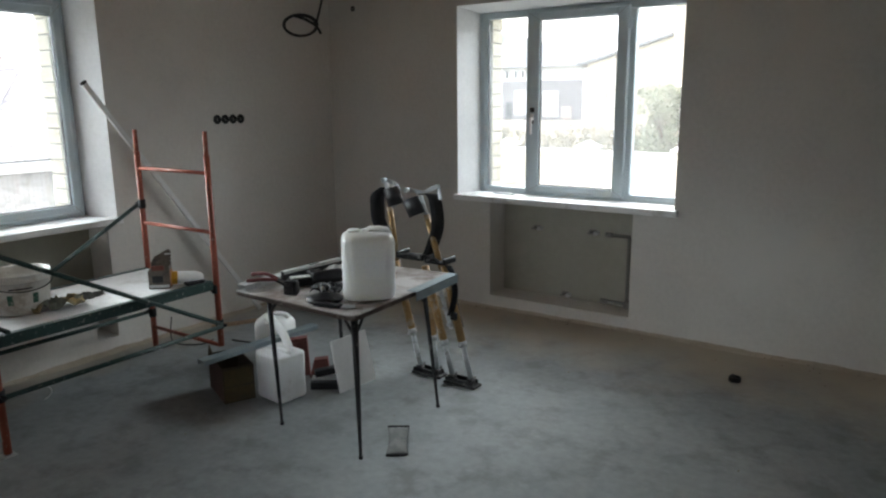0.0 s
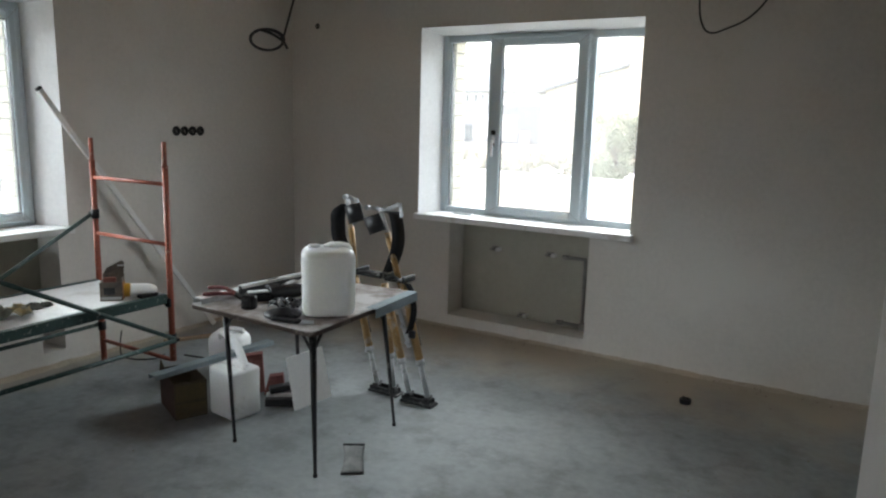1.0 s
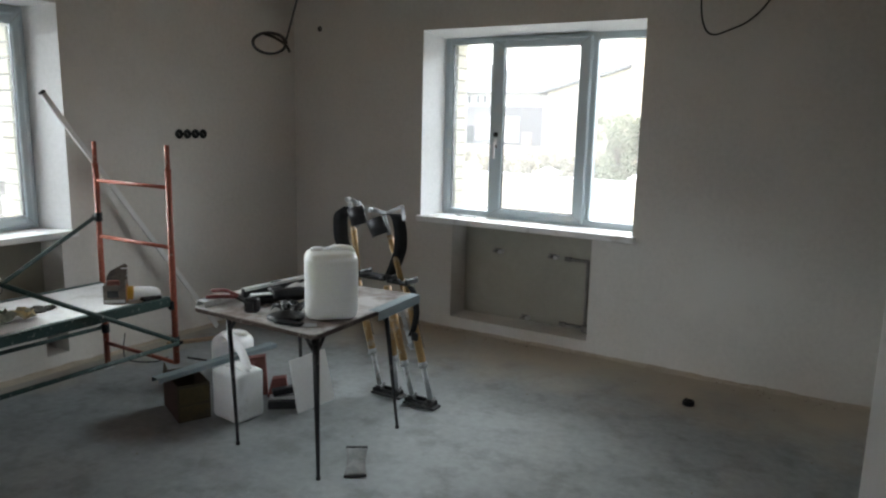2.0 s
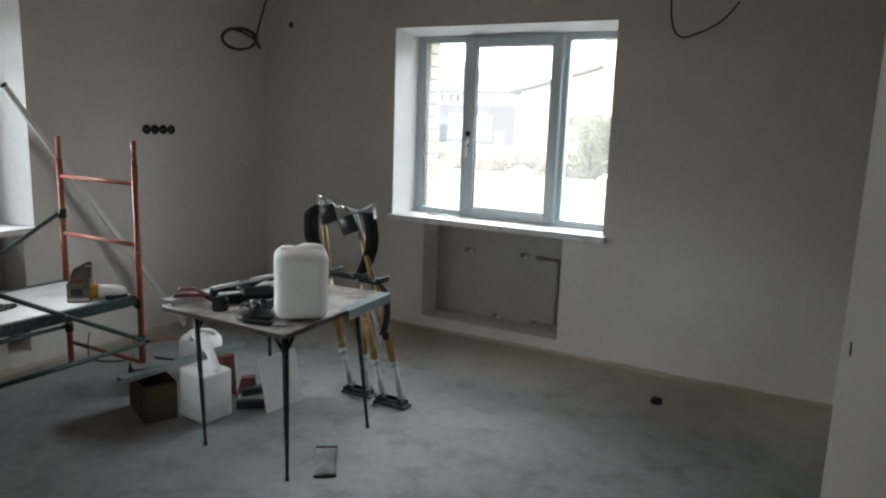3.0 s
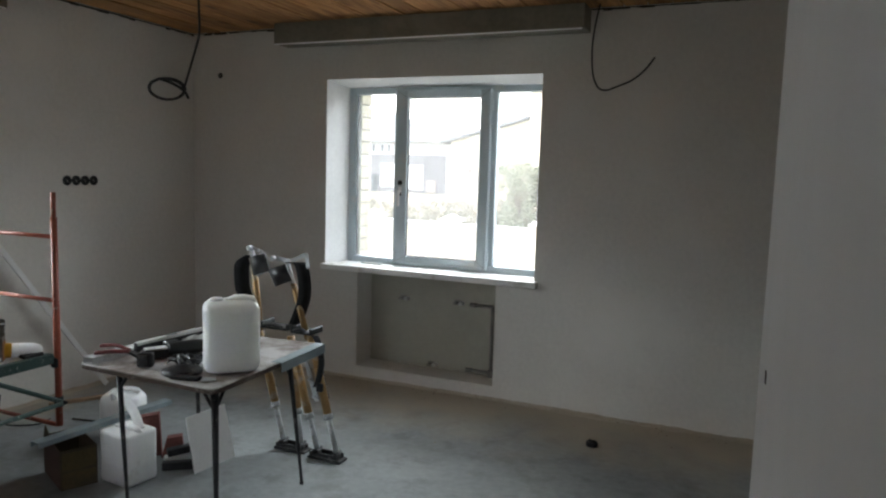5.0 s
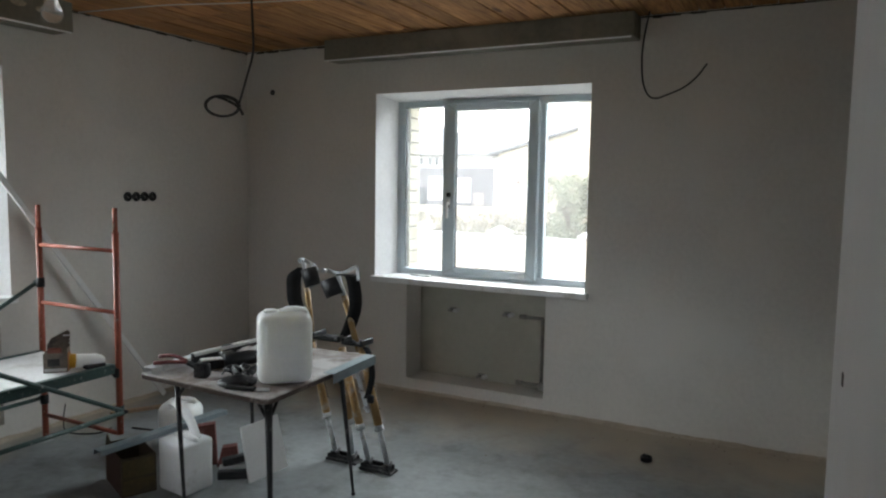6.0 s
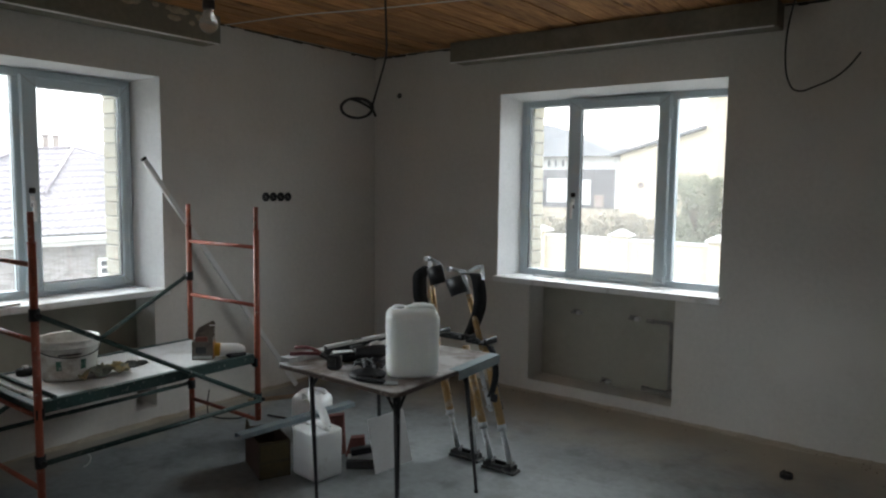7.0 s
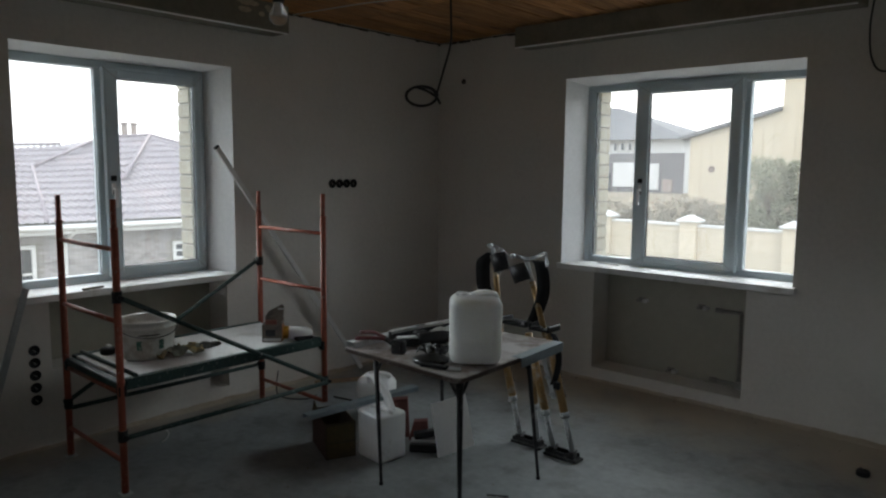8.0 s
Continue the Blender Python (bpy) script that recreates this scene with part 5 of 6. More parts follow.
part("strand", bm, DARK, t)

# plastering straightedge leaning on the corner of the window reveal
t = thing("plastering_rule", (0.105, -1.02, 0), "long aluminium plastering rule leaning against the wall", "rule")
bm = bmesh.new()
bar(bm, (0.105, -1.02, 0.012), (0.036, -2.202, 1.718), 0.034, 0.02, (1, 0, 0), 0.003)
part("extrusion", bm, mat("dull_aluminium", (0.72, 0.72, 0.71), 0.55, metal=0.0, vary=0.08, scale=6, fine=90, bump=0.08, dist=0.001, second=(0.66, 0.66, 0.65), amount=0.2, patch=6), t)
bm = bmesh.new()
bar(bm, (0.0362, -2.197, 1.711), (0.0358, -2.207, 1.725), 0.037, 0.022, (1, 0, 0), 0.003)
part("end_cap", bm, BLACK, t, "dark end cap")
t = thing("grey_lath", (0.30, -3.72, 0), "dark grey lath leaning against the wall beside the window", "lath")
bm = bmesh.new()
bar(bm, (0.20, -3.70, 0.006), (0.062, -3.375, 0.93), 0.035, 0.012, (1, 0, 0), 0.002)
part("strip", bm, FOOTING, t)

# bits on the window boards
t = thing("wood_scrap", (0.03, -3.02, 0.878), "small dark splinter of wood on the window board", "scrap")
bm = bmesh.new()
bar(bm, (0.035, -3.075, 0.885), (0.028, -2.955, 0.888), 0.022, 0.012, (0, 0, 1), 0.003)
part("splinter", bm, mat("grey_wood", (0.22, 0.19, 0.15), 0.85, bump=0.2), t)
bm = bmesh.new()
bar(bm, (0.055, -3.05, 0.881), (0.02, -3.0, 0.884), 0.012, 0.005, (0, 0, 1), 0.001)
part("chip", bm, GREYBOARD, t)
t = thing("trim_offcut", (1.64, 0.15, 0.878), "thin grey offcut of trim on the window board", "offcut")
bm = bmesh.new()
bar(bm, (1.54, 0.145, 0.884), (1.72, 0.13, 0.884), 0.03, 0.011, (0, 0, 1), 0.002)
part("strip", bm, FOOTING, t)

# ---- fittings on walls and ceiling ----
def socket_box(c, axis, group, r=0.034):
    t = thing("socket_box", c, "round black empty electrical box in the plaster", "socket box", group)
    m = Matrix.Translation(c) @ (Matrix.Rotation(radians(90), 4, "Y") if axis == "x" else Matrix.Rotation(radians(90), 4, "X"))
    bm = bmesh.new()
    lathe(bm, [(r * 0.86, -0.002), (r, -0.002), (r * 1.02, 0.002), (r * 0.98, 0.004), (r * 0.88, 0.004), (r * 0.86, 0.0015), (r * 0.1, 0.001)], 24, m)
    part("rim", bm, BLACK, t)
    bm = bmesh.new()
    tube(bm, m @ Vector((r * 0.3, r * 0.2, 0.001)), m @ Vector((-r * 0.2, -r * 0.3, 0.009)), 0.003, 6)
    part("wire_end", bm, COPPER, t)
    return t


for k in range(4):
    socket_box((0.0015, -1.213 + 0.071 * k, 1.472), "x", "row of four socket boxes")
for k in range(5):
    socket_box((0.0015, -3.333, 0.569 - 0.071 * k), "x", "column of five socket boxes", 0.029)
socket_box((0.281, -0.0015, 2.331), "y", "", 0.022)

t = thing("cable_coil", (2.13, -2.28, H), "black cable hanging from the ceiling with its end coiled", "cable")
bm = bmesh.new()
sweep(bm, curve_pts([(2.142, -2.30, H), (2.135, -2.292, 2.42), (2.118, -2.264, 2.24), (2.104, -2.25, 2.144), (2.072, -2.258, 2.035), (2.04, -2.268, 1.93)]), 0.005, 8)
part("cord", bm, CABLE, t)
ring = []
ax, ay = Vector((0.735, 0.655, 0)) * 0.075, Vector((0.05, -0.06, 1.0)) * 0.046
for k in range(56):
    a = 2 * math.pi * k / 24
    s = 1 - 0.0022 * k
    ring.append(Vector((1.986, -2.312, 1.917)) + ax * math.cos(a) * s + ay * math.sin(a) * s + Vector((0.655, -0.735, 0)) * 0.006 * math.sin(k * 0.7))
bm = bmesh.new()
sweep(bm, ring, 0.005, 8)
part("coil", bm, CABLE, t)
bm = bmesh.new()
sweep(bm, curve_pts([(1.965, -2.335, 1.958), (2.0, -2.30, 1.943), (2.035, -2.268, 1.915), (2.05, -2.255, 1.882)]), 0.0065, 8)
part("tail", bm, CABLE, t)

t = thing("loose_cable", (3.345, -0.12, H), "black cable hanging from the ceiling beside the beam", "cable")
bm = bmesh.new()
sweep(bm, curve_pts([(3.352, -0.12, H), (3.327, -0.12, 2.54), (3.315, -0.12, 2.402), (3.324, -0.12, 2.263), (3.348, -0.12, 2.185), (3.378, -0.12, 2.150), (3.42, -0.12, 2.143), (3.472, -0.12, 2.16), (3.572, -0.12, 2.201), (3.646, -0.12, 2.263), (3.699, -0.12, 2.334)]), 0.0055, 8)
part("cord", bm, CABLE, t)

t = thing("ceiling_wire", (0.78, -1.39, H - 0.004), "thin pale wire clipped along the ceiling boards", "wire")
bm = bmesh.new()
sweep(bm, curve_pts([(0.0, -1.56, H - 0.005), (0.35, -1.52, H - 0.007), (0.70, -1.46, H - 0.005), (1.15, -1.33, H - 0.008), (1.62, -1.21, H - 0.005), (2.3, -1.06, H - 0.006)]), 0.004, 6)
part("strand", bm, GREYBOARD, t)
bm = bmesh.new()
prism(bm, [(JX + 0.0008, -4.246), (JX - 0.0006, -4.243), (JX - 0.0006, -4.237), (JX + 0.0008, -4.234)], "z", 1.499, 1.5045)
solid("plaster_chip", bm, FOAM, "small dark chip in the doorway plaster", "chip", "structure")

t = thing("bare_bulb", (2.075, -3.14, H), "bare clear bulb in a black holder hanging from the ceiling", "lamp")
bm = bmesh.new()
tube(bm, (2.075, -3.14, 2.24), (2.075, -3.14, H), 0.004, 8)
part("cord", bm, CABLE, t)
bm = bmesh.new()
lathe(bm, [(0.008, 0.26), (0.014, 0.25), (0.018, 0.24), (0.0205, 0.19), (0.0205, 0.172)], 20, Matrix.Translation((2.073, -3.14, 2.0)))
part("lamp_holder", bm, BLACK, t)
BULB = bpy.data.materials.new("bulb_glass")
BULB.use_nodes = True
bb = BULB.node_tree.nodes["Principled BSDF"]
bb.inputs["Base Color"].default_value, bb.inputs["Roughness"].default_value = (0.92, 0.92, 0.90, 1), 0.12
bb.inputs["Transmission Weight"].default_value, bb.inputs["IOR"].default_value = 0.75, 1.3
bm = bmesh.new()
prof = [(0.004, -0.0305)] + [(0.033 * math.cos(radians(a)), 0.033 * math.sin(radians(a))) for a in range(-70, 41, 11)] + [(0.020, 0.034), (0.0165, 0.046), (0.0155, 0.058)]
lathe(bm, prof, 28, Matrix.Translation((2.068, -3.138, 2.124)))
part("bulb", bm, BULB, t, "clear glass bulb")

# radiator pipe ends and fixing brackets in the north niche
for k, (x, z) in enumerate(((1.877, 0.626), (2.332, 0.633), (2.126, 0.135))):
    t = thing("radiator_bracket", (x, 0.2, z), "small grey radiator bracket in the niche", "bracket", "radiator brackets")
    bm = bmesh.new()
    box(bm, x - 0.03, x + 0.03, 0.215, 0.226, z - 0.018, z + 0.018, 0.004)
    tube(bm, (x, 0.22, z), (x - 0.005, 0.15, z + 0.005), 0.010, 10)
    part("pin", bm, COPPER, t)
    bm = bmesh.new()
    box(bm, x + 0.02, x + 0.05, 0.17, 0.225, z - 0.012, z + 0.012, 0.004)
    part("plug", bm, GREYBOARD, t)
t = thing("radiator_pipe", (2.60, 0.2, 0.1), "grey radiator pipe running up the side of the niche", "pipe")
bm = bmesh.new()
tube(bm, (2.615, 0.195, 0.10), (2.615, 0.195, 0.63), 0.012, 12)
part("riser", bm, COPPER, t)
for z, x in ((0.63, 2.44), (0.135, 2.42)):
    bm = bmesh.new()
    tube(bm, (2.62, 0.195, z), (x + 0.05, 0.195, z), 0.012, 12)
    tube(bm, (x + 0.05, 0.195, z), (x, 0.195, z), 0.017, 12)
    part("branch", bm, COPPER, t)
bm = bmesh.new()
box(bm, 2.595, 2.65, 0.17, 0.224, 0.101, 0.16, 0.01)
part("elbow", bm, COPPER, t)

# ---- outer brick leaf seen through the windows ----
bm = bmesh.new()
for b in ((-0.55, 1.418, 0.302, 0.46, -3.0, TOP), (2.93, 6.6, 0.302, 0.46, -3.0, TOP), (1.418, 2.93, 0.302, 0.46, -3.0, 0.86), (1.418, 2.93, 0.302, 0.46, 2.25, TOP)):
    box(bm, *b)
leaf_n = solid("brick_facing_north", bm, MORTAR, "yellow brick facing beside the window", "wall", "structure")
bm = bmesh.new()
for b in ((-0.46, -0.302, -2.19, 0.302, -3.0, TOP), (-0.46, -0.302, -8.3, -3.33, -3.0, TOP), (-0.46, -0.302, -3.33, -2.19, -3.0, 0.86), (-0.46, -0.302, -3.33, -2.19, 2.24, TOP)):
    box(bm, *b)
leaf_w = solid("brick_facing_west", bm, MORTAR, "yellow brick facing beside the window", "wall", "structure")
bm = bmesh.new()
box(bm, -0.06, 0.012, -0.079, 0.079, -0.0435, 0.0435, 0.004)
brick_n = mesh("brick", bm, BRICK)
bm = bmesh.new()
box(bm, -0.079, 0.079, -0.06, 0.012, -0.0435, 0.0435, 0.004)
brick_w = mesh("brick", bm, BRICK)
tone = random.Random(3)
for k in range(15):
    z = 0.905 + 0.097 * k
    if z > 2.24:
        break
    b = new("brick", brick_n)
    b.location, b.parent = (1.418 + tone.uniform(-0.002, 0.002), 0.384, z), leaf_n
    b = new("brick", brick_w)
    b.location, b.parent = (-0.384, -2.19 - 0.0115 + tone.uniform(-0.002, 0.002), z), leaf_w
    b.rotation_euler = (0, 0, math.pi)
    b.location.y += 0.0115

# ---- outside ----
G = -3.0
me = bpy.data.meshes.new("ground")
n = 40
vs, fs = [], []
for i in range(n + 1):
    for j in range(n + 1):
        x, y = -900 + 1800 * i / n, -900 + 1800 * j / n
        vs.append((x, y, G))
for i in range(n):
    for j in range(n):
        a = i * (n + 1) + j
        fs.append((a, a + n + 1, a + n + 2, a + 1))
me.from_pydata(vs, [], fs)
me.materials.append(EARTH)
tagged(new("ground", me), "dry yellow-brown ground with sparse grass", "ground", kind="structure")


bm = bmesh.new()
prism(bm, [(33.6, G), (35.2, -2.1), (37.5, -0.9), (39.6, -0.45), (60, -0.5), (95, -0.5), (95, G)], "x", -75, 30, True)
solid("earth_bank", bm, mat("dry_grass", (0.17, 0.14, 0.095), 0.95, vary=0.25, scale=0.6, fine=6, bump=0.4, dist=0.05, second=(0.11, 0.105, 0.07), amount=0.5, patch=0.5), "dry grassy bank behind the fence", "ground", "structure")


def fence_y(x):
    return 29.3 - (x + 5.3) * 0.13


fence = thing("brick_fence", (-8, 29.6, G), "pale yellow brick fence with capped piers", "fence")
px = [-25.2, -20.1, -15.0, -9.95, -4.9, 0.1, 5.2]
for x in px:
    bm = bmesh.new()
    y = fence_y(x)
    box(bm, x - 0.42, x + 0.42, y - 0.42, y + 0.3, G, -0.92, 0.02)
    pier = part("pier", bm, FENCE, fence)
    bm = bmesh.new()
    a = [bm.verts.new((x + i * 0.55, y - 0.06 + j * 0.5, -0.92)) for i, j in ((-1, -1), (1, -1), (1, 1), (-1, 1))]
    c = [bm.verts.new((x + i * 0.55, y - 0.06 + j * 0.5, -0.84)) for i, j in ((-1, -1), (1, -1), (1, 1), (-1, 1))]
    e = [bm.verts.new((x + i * 0.1, y - 0.06 + j * 0.1, -0.58)) for i, j in ((-1, -1), (1, -1), (1, 1), (-1, 1))]
    for lo, hi in ((a, c), (c, e)):
        for k in range(4):
            bm.faces.new((lo[k], lo[(k + 1) % 4], hi[(k + 1) % 4], hi[k]))
    bm.faces.new(a[::-1])
    bm.faces.new(e)
    part("pier_cap", bm, PALEWALL, pier)
for x0, x1 in zip(px, px[1:]):
    bm = bmesh.new()
    prism(bm, [(x0 + 0.42, fence_y(x0 + 0.42) - 0.12), (x1 - 0.42, fence_y(x1 - 0.42) - 0.12), (x1 - 0.42, fence_y(x1 - 0.42) + 0.12), (x0 + 0.42, fence_y(x0 + 0.42) + 0.12)], "z", G, -1.16)
    run = part("panel", bm, FENCE, fence)
    bm = bmesh.new()
    prism(bm, [(x0 + 0.42, fence_y(x0 + 0.42) - 0.2), (x1 - 0.42, fence_y(x1 - 0.42) - 0.2), (x1 - 0.42, fence_y(x1 - 0.42) + 0.2), (x0 + 0.42, fence_y(x0 + 0.42) + 0.2)], "z", -1.16, -1.04)
    part("coping", bm, PALEWALL, run)
    # course lines standing slightly proud
    for z in (-2.6, -2.2, -1.8, -1.4):
        bm = bmesh.new()
        prism(bm, [(x0 + 0.42, fence_y(x0 + 0.42) - 0.135), (x1 - 0.42, fence_y(x1 - 0.42) - 0.135), (x1 - 0.42, fence_y(x1 - 0.42) - 0.1), (x0 + 0.42, fence_y(x0 + 0.42) - 0.1)], "z", z, z + 0.09)
        part("string_course", bm, FENCE, run)

# cream house with a lower wing
house = thing("cream_house", (-8, 42, G), "cream rendered house with a lower pitched wing", "house")
bm = bmesh.new()
prism(bm, [(-14.4, G), (-8.9, G), (-8.9, 5.2), (-14.4, 3.72)], "y", 40, 50)
wing = part("wing", bm, CREAM, house)
bm = bmesh.new()
prism(bm, [(-15.0, 3.60), (-8.9, 5.24), (-8.9, 5.44), (-15.0, 3.80)], "y", 39.6, 50.4)
part("wing_roof", bm, SLATE, house, "grey sloping roof")
bm = bmesh.new()
box(bm, -8.9, 4, 40, 52, G, 9.5)
part("main_block", bm, CREAM, house)
for k in range(28):
    x = -14.3 + 0.62 * k
    bm = bmesh.new()
    z1 = 3.65 + (x + 14.4) * 0.269 if x < -8.95 else 9.4
    box(bm, x, x + 0.05, 39.975, 39.999, G + 0.3, z1)
    part("cladding_seam", bm, CREAM, house)
bm = bmesh.new()
lathe(bm, [(0.36, 0), (0.36, 0.05), (0.24, 0.06), (0.23, 0.03), (0.02, 0.03)], 20, Matrix.Translation((-12.93, 39.99, 1.73)) @ Matrix.Rotation(radians(90), 4, "X") @ Matrix.Scale(0.6, 4))
part("round_vent", bm, GREYBRICK, house, "round brown vent")

# dark and pale two-storey house further off
house = thing("grey_house", (-28, 64, G), "two-storey house with pale walls, a dark band and hipped grey roof", "house")
bm = bmesh.new()
box(bm, -35, -23.4, 60, 70, G, 4.7)
part("wall", bm, PALEWALL, house)
bm = bmesh.new()
box(bm, -35, -23.2, 59.8, 59.99, -0.6, 3.3)
band = part("dark_storey", bm, GREYWALL, house, "dark grey cladding band")
bm = bmesh.new()
a = [bm.verts.new(v) for v in ((-36, 59, 4.6), (-22.4, 59, 4.6), (-22.4, 71, 4.6), (-36, 71, 4.6))]
b = [bm.verts.new(v) for v in ((-36.0, 65, 8.6), (-32.6, 65, 8.2))]
for f in ((a[0], a[1], b[1], b[0]), (a[1], a[2], b[1]), (a[2], a[3], b[0], b[1]), (a[3], a[0], b[0]), (a[3], a[2], a[1], a[0])):
    bm.faces.new(f)
part("roof", bm, SLATE, house, "grey hipped roof")
WIN = mat("dark_window", (0.03, 0.035, 0.04), 0.12, bump=0.0)
for x in (-31.6, -30.6, -29.8, -29.0):
    bm = bmesh.new()
    box(bm, x, x + 0.5, 59.86, 59.97, 3.5, 4.4, 0.03)
    w = part("window", bm, PALEWALL, house)
    bm = bmesh.new()
    box(bm, x + 0.12, x + 0.38, 59.83, 59.858, 3.6, 4.3)
    part("pane", bm, WIN, w)
for x0, x1, z0, z1, mt in ((-30.4, -27.6, 0.0, 2.4, PALEWALL), (-27.2, -25.6, -0.2, 2.3, PALEWALL), (-25.2, -24.2, -0.4, 0.8, GREYBRICK), (-31.4, -30.7, -0.5, 1.3, WIN)):
    bm = bmesh.new()
    box(bm, x0, x1, 59.66, 59.79, z0, z1, 0.02)
    part("panel", bm, mt, house, "pale panel" if mt is PALEWALL else "")
house = thing("small_house", (-21, 68, G), "distant small pale house with a grey roof", "house")
bm = bmesh.new()
box(bm, -23, -17, 68, 76, G, 3.0)
part("wall", bm, PALEWALL, house)
bm = bmesh.new()
prism(bm, [(-23.6, 2.9), (-16.4, 2.9), (-19.5, 5.3)], "y", 67.5, 76.5)
part("roof", bm, SLATE, house)

# house with metal tile roof west of the window
house = thing("brick_house", (-20, 6, G), "single-storey brown brick house with a mauve metal tile roof", "house")


def ridge_z(y):
    pts = [(-8, 2.05), (3.9, 2.2), (5.5, 2.33), (7.0, 2.66), (8.93, 2.82), (10.7, 2.44), (18, 0.9)]
    for (a, za), (b, zb) in zip(pts, pts[1:]):
        if y <= b:
            return za + (zb - za) * (y - a) / (b - a)
    return 0.9


vs, fs = [], []
rows, cols = 13, 480
for i in range(rows):
    for e in (0, 1):
        s = (i + e * 0.98) / rows
        for j in range(cols + 1):
            y = -8 + 26 * j / cols
            z = ridge_z(y) * s + 0.06 * (1 - e) + 0.028 * math.cos(2 * math.pi * y / 0.22)
            vs.append((-16.14 - 7.86 * s, y, z + 0.02))
for r in range(2 * rows - 1):
    for j in range(cols):
        a = r * (cols + 1) + j
        fs.append((a, a + 1, a + cols + 2, a + cols + 1))
me = bpy.data.meshes.new("roof")
me.from_pydata([(x + 20, y - 6, z - G) for x, y, z in vs], [], fs)
me.materials.append(ROOF)
roof = new("roof", me)
roof.parent = house
tagged(roof, "mauve-brown metal tile roof")
CAP = mat("ridge_cap", (0.21, 0.18, 0.20), 0.5, bump=0.05)
for a, b in (((-24, 7.0, 2.72), (-21.5, 3.7, 1.56)), ((-21.5, 3.7, 1.56), (-16.3, 2.3, 0.08)), ((-24, 8.93, 2.88), (-19.4, 5.75, 1.16)), ((-24, 7.0, 2.72), (-24, 8.93, 2.88)), ((-24, 8.93, 2.88), (-24, 12, 2.2)), ((-24, 2, 2.24), (-24, 5.5, 2.4))):
    bm = bmesh.new()
    tube(bm, a, b, 0.055, 10)
    part("ridge_cap", bm, CAP, house)
for y in (8.0, 8.38):
    bm = bmesh.new()
    tube(bm, (-24.2, y, 2.4), (-24.2, y, 3.25), 0.11, 12)
    tube(bm, (-24.2, y, 3.25), (-24.2, y, 3.33), 0.15, 12)
    part("flue", bm, GREYBRICK, house)
bm = bmesh.new()
box(bm, -28, -16.6, -8, 18, G, -0.05)
wall = part("wall", bm, MORTAR, house)
bm = bmesh.new()
box(bm, -16.55, -16.1, -8, 18, -0.27, 0.0, 0.02)
part("fascia", bm, PALEWALL, house, "white eaves board")
bm = bmesh.new()
tube(bm, (-16.04, -8, -0.08), (-16.04, 18, -0.08), 0.07, 10)
part("gutter", bm, PALEWALL, house, "white gutter")
bm = bmesh.new()
sweep(bm, curve_pts([(-16.06, 2.95, -0.12), (-16.3, 2.86, -0.35), (-16.5, 2.8, -0.5), (-16.52, 2.8, -1.0), (-16.52, 2.8, G + 0.2)]), 0.055, 8)
part("downpipe", bm, PALEWALL, house, "white downpipe")
for y0, y1, z0, z1 in ((5.95, 6.95, -1.30, -0.72), (1.1, 2.05, -2.1, -0.56)):
    bm = bmesh.new()
    for b in ((y0, y0 + 0.1, z0, z1), (y1 - 0.1, y1, z0, z1), (y0 + 0.1, y1 - 0.1, z0, z0 + 0.1), (y0 + 0.1, y1 - 0.1, z1 - 0.1, z1), ((y0 + y1) / 2 - 0.03, (y0 + y1) / 2 + 0.03, z0 + 0.1, z1 - 0.1), (y0 + 0.1, y1 - 0.1, (z0 + z1) / 2 - 0.03, (z0 + z1) / 2 + 0.03)):
        box(bm, -16.6, -16.53, b[0], b[1], b[2], b[3])
    w = part("window", bm, PALEWALL, house, "white framed window")
    bm = bmesh.new()
    box(bm, -16.61, -16.585, y0 + 0.08, y1 - 0.08, z0 + 0.08, z1 - 0.08)
    part("pane", bm, WIN, w)
# bricks of the visible stretch of its wall
vs, fs = [], []
tone = random.Random(11)
k = 0
z = -2.35
while z < -0.3:
    y = -1.0 + (0.13 if k % 2 else 0)
    while y < 9.5:
        dx = tone.uniform(0, 0.008)
        hit = any(y0 - 0.25 < y < y1 and z0 - 0.07 < z < z1 for y0, y1, z0, z1 in ((5.95, 6.95, -1.30, -0.72), (1.1, 2.05, -2.1, -0.56)))
        if not hit:
            o = len(vs)
            for a in (-16.605, -16.578 + dx):
                for b in (y, y + 0.245):
                    for c in (z, z + 0.062):
                        vs.append((a + 20, b - 6, c - G))
            fs += [tuple(o + q for q in f) for f in ((0, 1, 3, 2), (4, 6, 7, 5), (0, 4, 5, 1), (2, 3, 7, 6), (0, 2, 6, 4), (1, 5, 7, 3))]
        y += 0.26
    z += 0.077
    k += 1
HB = mat("house_brick", (0.27, 0.25, 0.245), 0.9, vary=0.15, scale=2, fine=20, bump=0.2)
nt = HB.node_tree
geo, hsv, mr = nt.nodes.new("ShaderNodeNewGeometry"), nt.nodes.new("ShaderNodeHueSaturation"), nt.nodes.new("ShaderNodeMapRange")
mr.inputs["To Min"].default_value, mr.inputs["To Max"].default_value = 0.8, 1.2
src = nt.nodes["Principled BSDF"].inputs["Base Color"].links[0].from_socket
nt.links.new(geo.outputs["Random Per Island"], mr.inputs["Value"])
nt.links.new(mr.outputs[0], hsv.inputs["Value"])
nt.links.new(src, hsv.inputs["Color"])
nt.links.new(hsv.outputs[0], nt.nodes["Principled BSDF"].inputs["Base Color"])
me = bpy.data.meshes.new("brickwork")
me.from_pydata(vs, [], fs)
me.materials.append(HB)
bw = new("brickwork", me)
bw.parent = house
tagged(bw, "brown brick facing", kind="stuff")


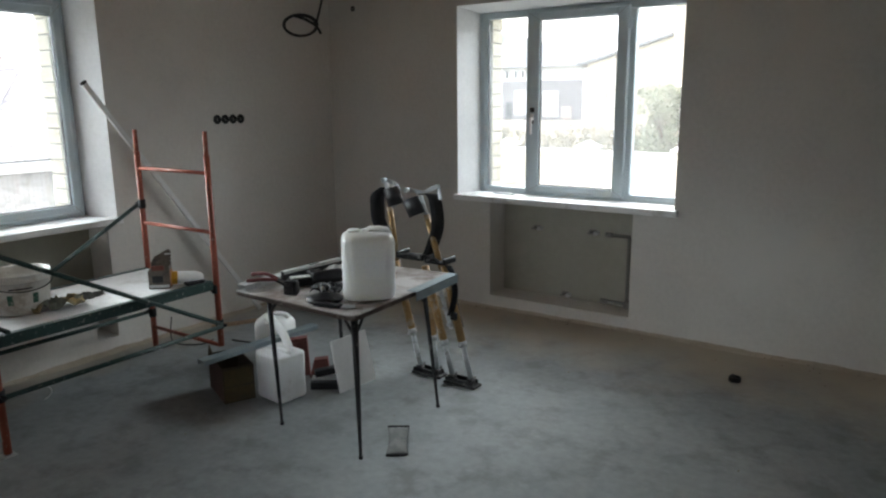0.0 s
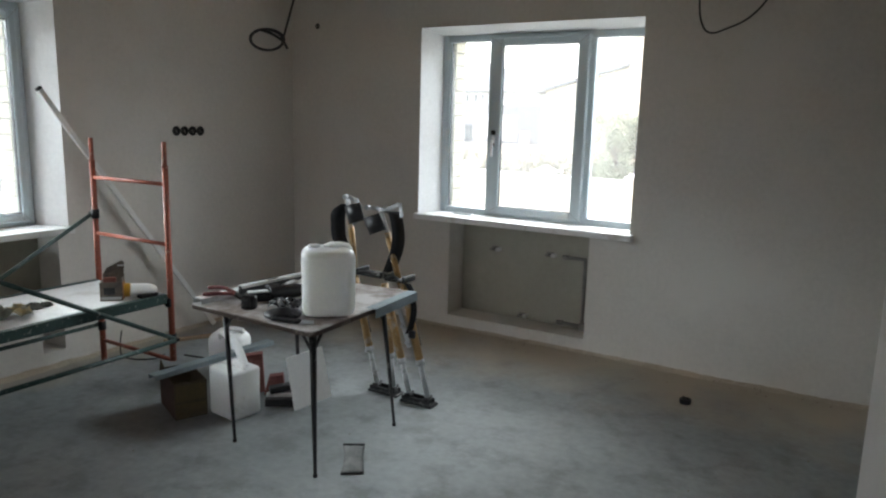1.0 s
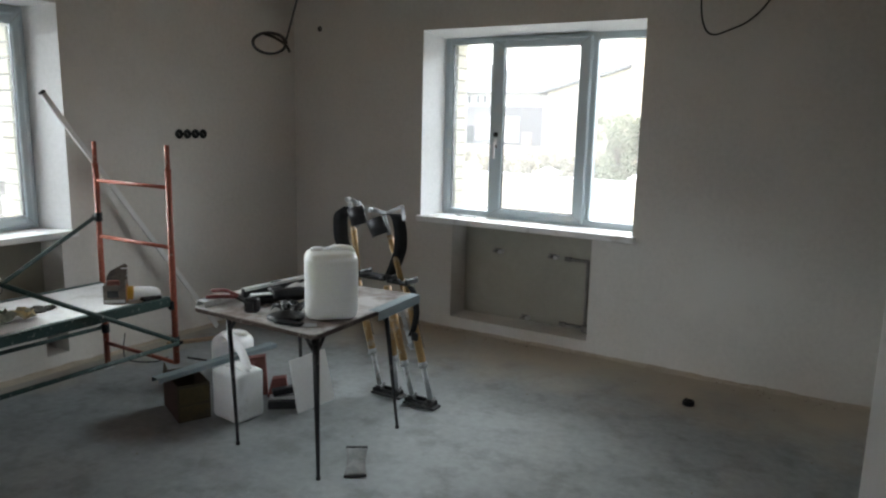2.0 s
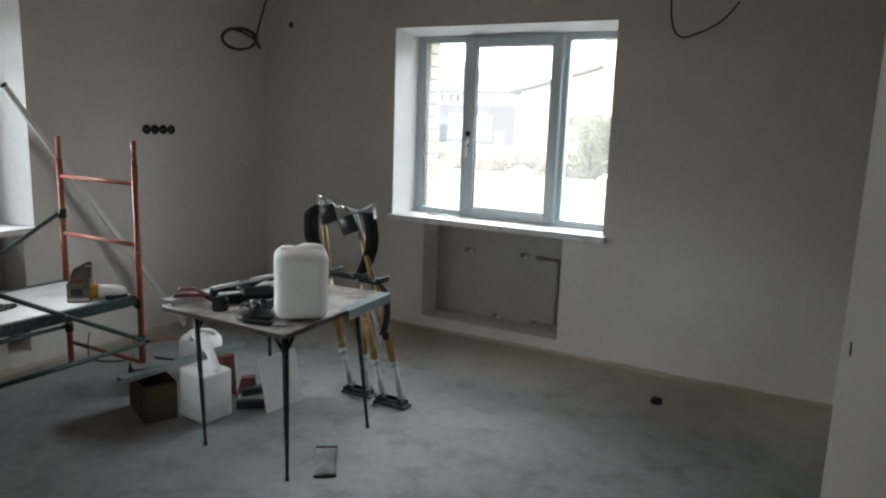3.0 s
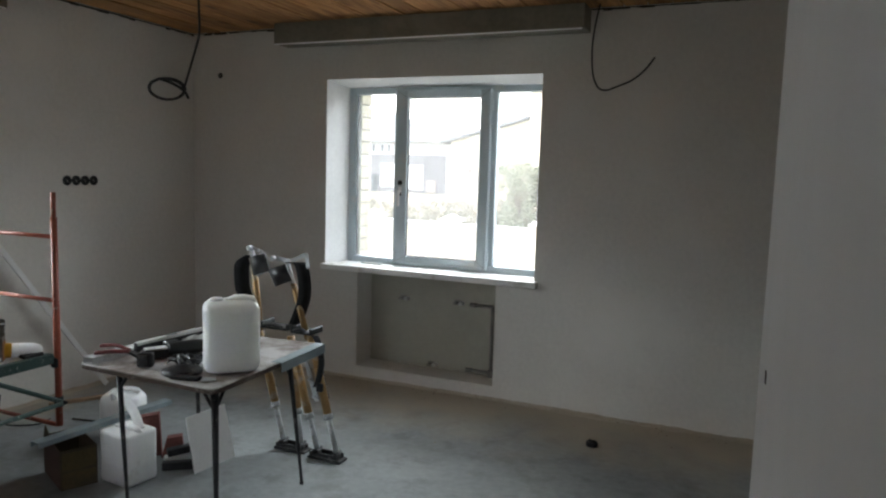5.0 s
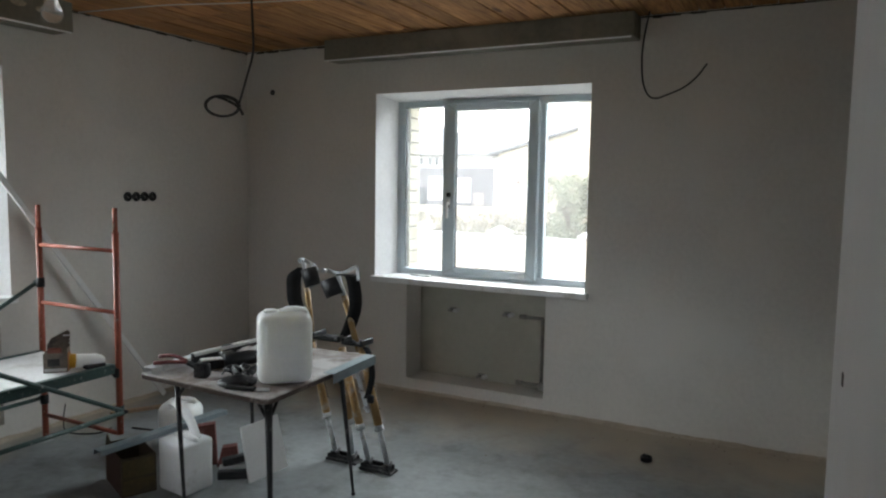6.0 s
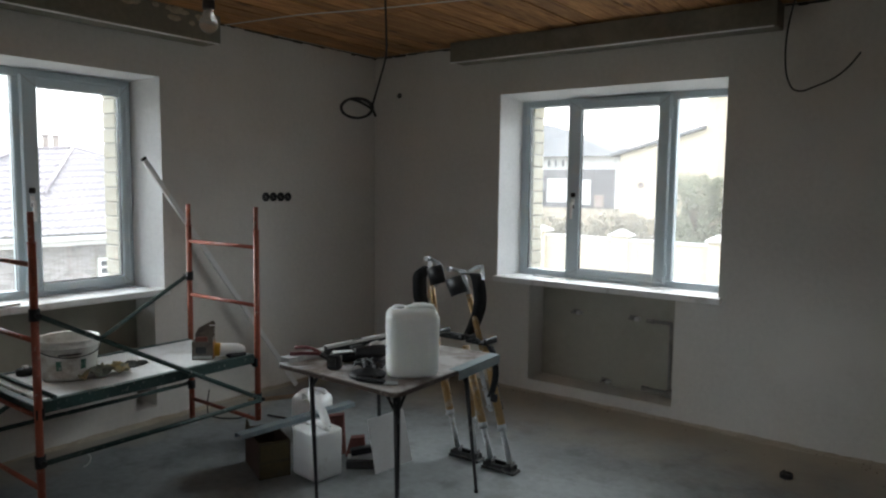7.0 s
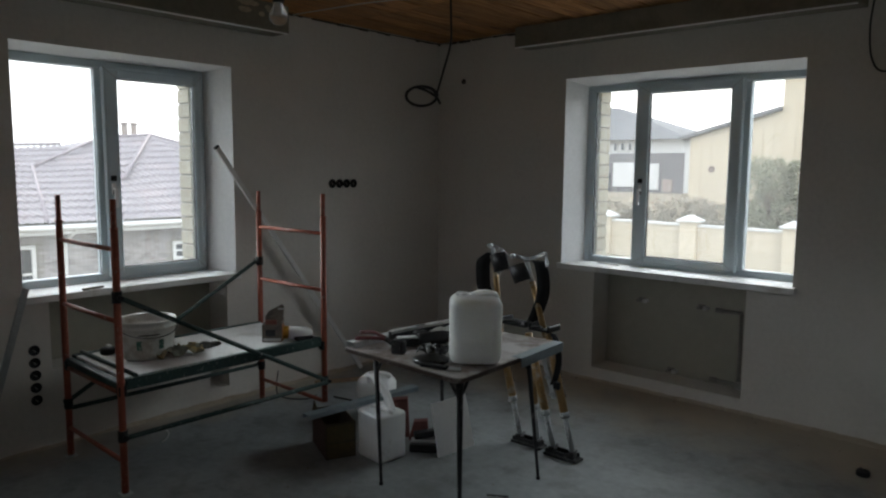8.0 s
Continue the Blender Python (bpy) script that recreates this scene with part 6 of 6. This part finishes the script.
# ---- tree and shrubs ----
def leaves(bm, centre, radii, count, size, r):
    for _ in range(count):
        while True:
            u = Vector((r.uniform(-1, 1), r.uniform(-1, 1), r.uniform(-1, 1)))
            if u.length <= 1:
                break
        u *= 0.55 + 0.45 * r.random()
        c = Vector(centre) + Vector((u.x * radii[0], u.y * radii[1], u.z * radii[2]))
        a = Vector((r.uniform(-1, 1), r.uniform(-1, 1), r.uniform(-1, 1))).normalized()
        b = a.cross(Vector((r.uniform(-1, 1), r.uniform(-1, 1), r.uniform(-1, 1)))).normalized()
        s = size * r.uniform(0.6, 1.3)
        bm.faces.new([bm.verts.new(c + v) for v in (a * s, b * s * 0.45, -a * s * 0.8, -b * s * 0.45)])


def plant(name, base, height, spread, clumps, per, size, seed, label, category, trunk_r, foliage=HAZED_LEAF):
    r = random.Random(seed)
    t = thing(name, base, label, category)
    bm = bmesh.new()
    b = Vector(base)
    tips = []
    tube(bm, b, b + Vector((0, 0, height * 0.45)), trunk_r, 8, trunk_r * 0.6)
    for k in range(clumps):
        a, e = r.uniform(0, 6.28), r.uniform(0.25, 1.0)
        q = b + Vector((math.cos(a) * spread * r.uniform(0.25, 1), math.sin(a) * spread * r.uniform(0.25, 1), height * e))
        p = b + Vector((0, 0, height * 0.45 * r.uniform(0.4, 1)))
        tube(bm, p, q, trunk_r * 0.35, 5, trunk_r * 0.1)
        tips.append(q)
    part("trunk", bm, BARK, t)
    bm = bmesh.new()
    for q in tips:
        rr = spread * r.uniform(0.25, 0.42)
        leaves(bm, q, (rr, rr, rr * 1.1), per, size, r)
    part("crown", bm, foliage, t)


plant("tree", (-7.1, 33.0, G), 5.0, 1.45, 60, 260, 0.085, 5, "young tree behind the fence, its grey-green leaves paled for haze", "tree", 0.05)
plant("tree", (-4.7, 33.4, G), 4.7, 1.5, 55, 260, 0.085, 6, "young tree behind the fence, its grey-green leaves paled for haze", "tree", 0.05)
rr = random.Random(9)
for k in range(18):
    x = -18.0 + 0.62 * k
    plant("shrub", (x, 33.4 + rr.uniform(-0.6, 1.4), G), rr.uniform(2.3, 3.2), 0.95, 20, 150, 0.075, 40 + k, "brown-green shrub behind the fence", "shrub", 0.03, TWIG)
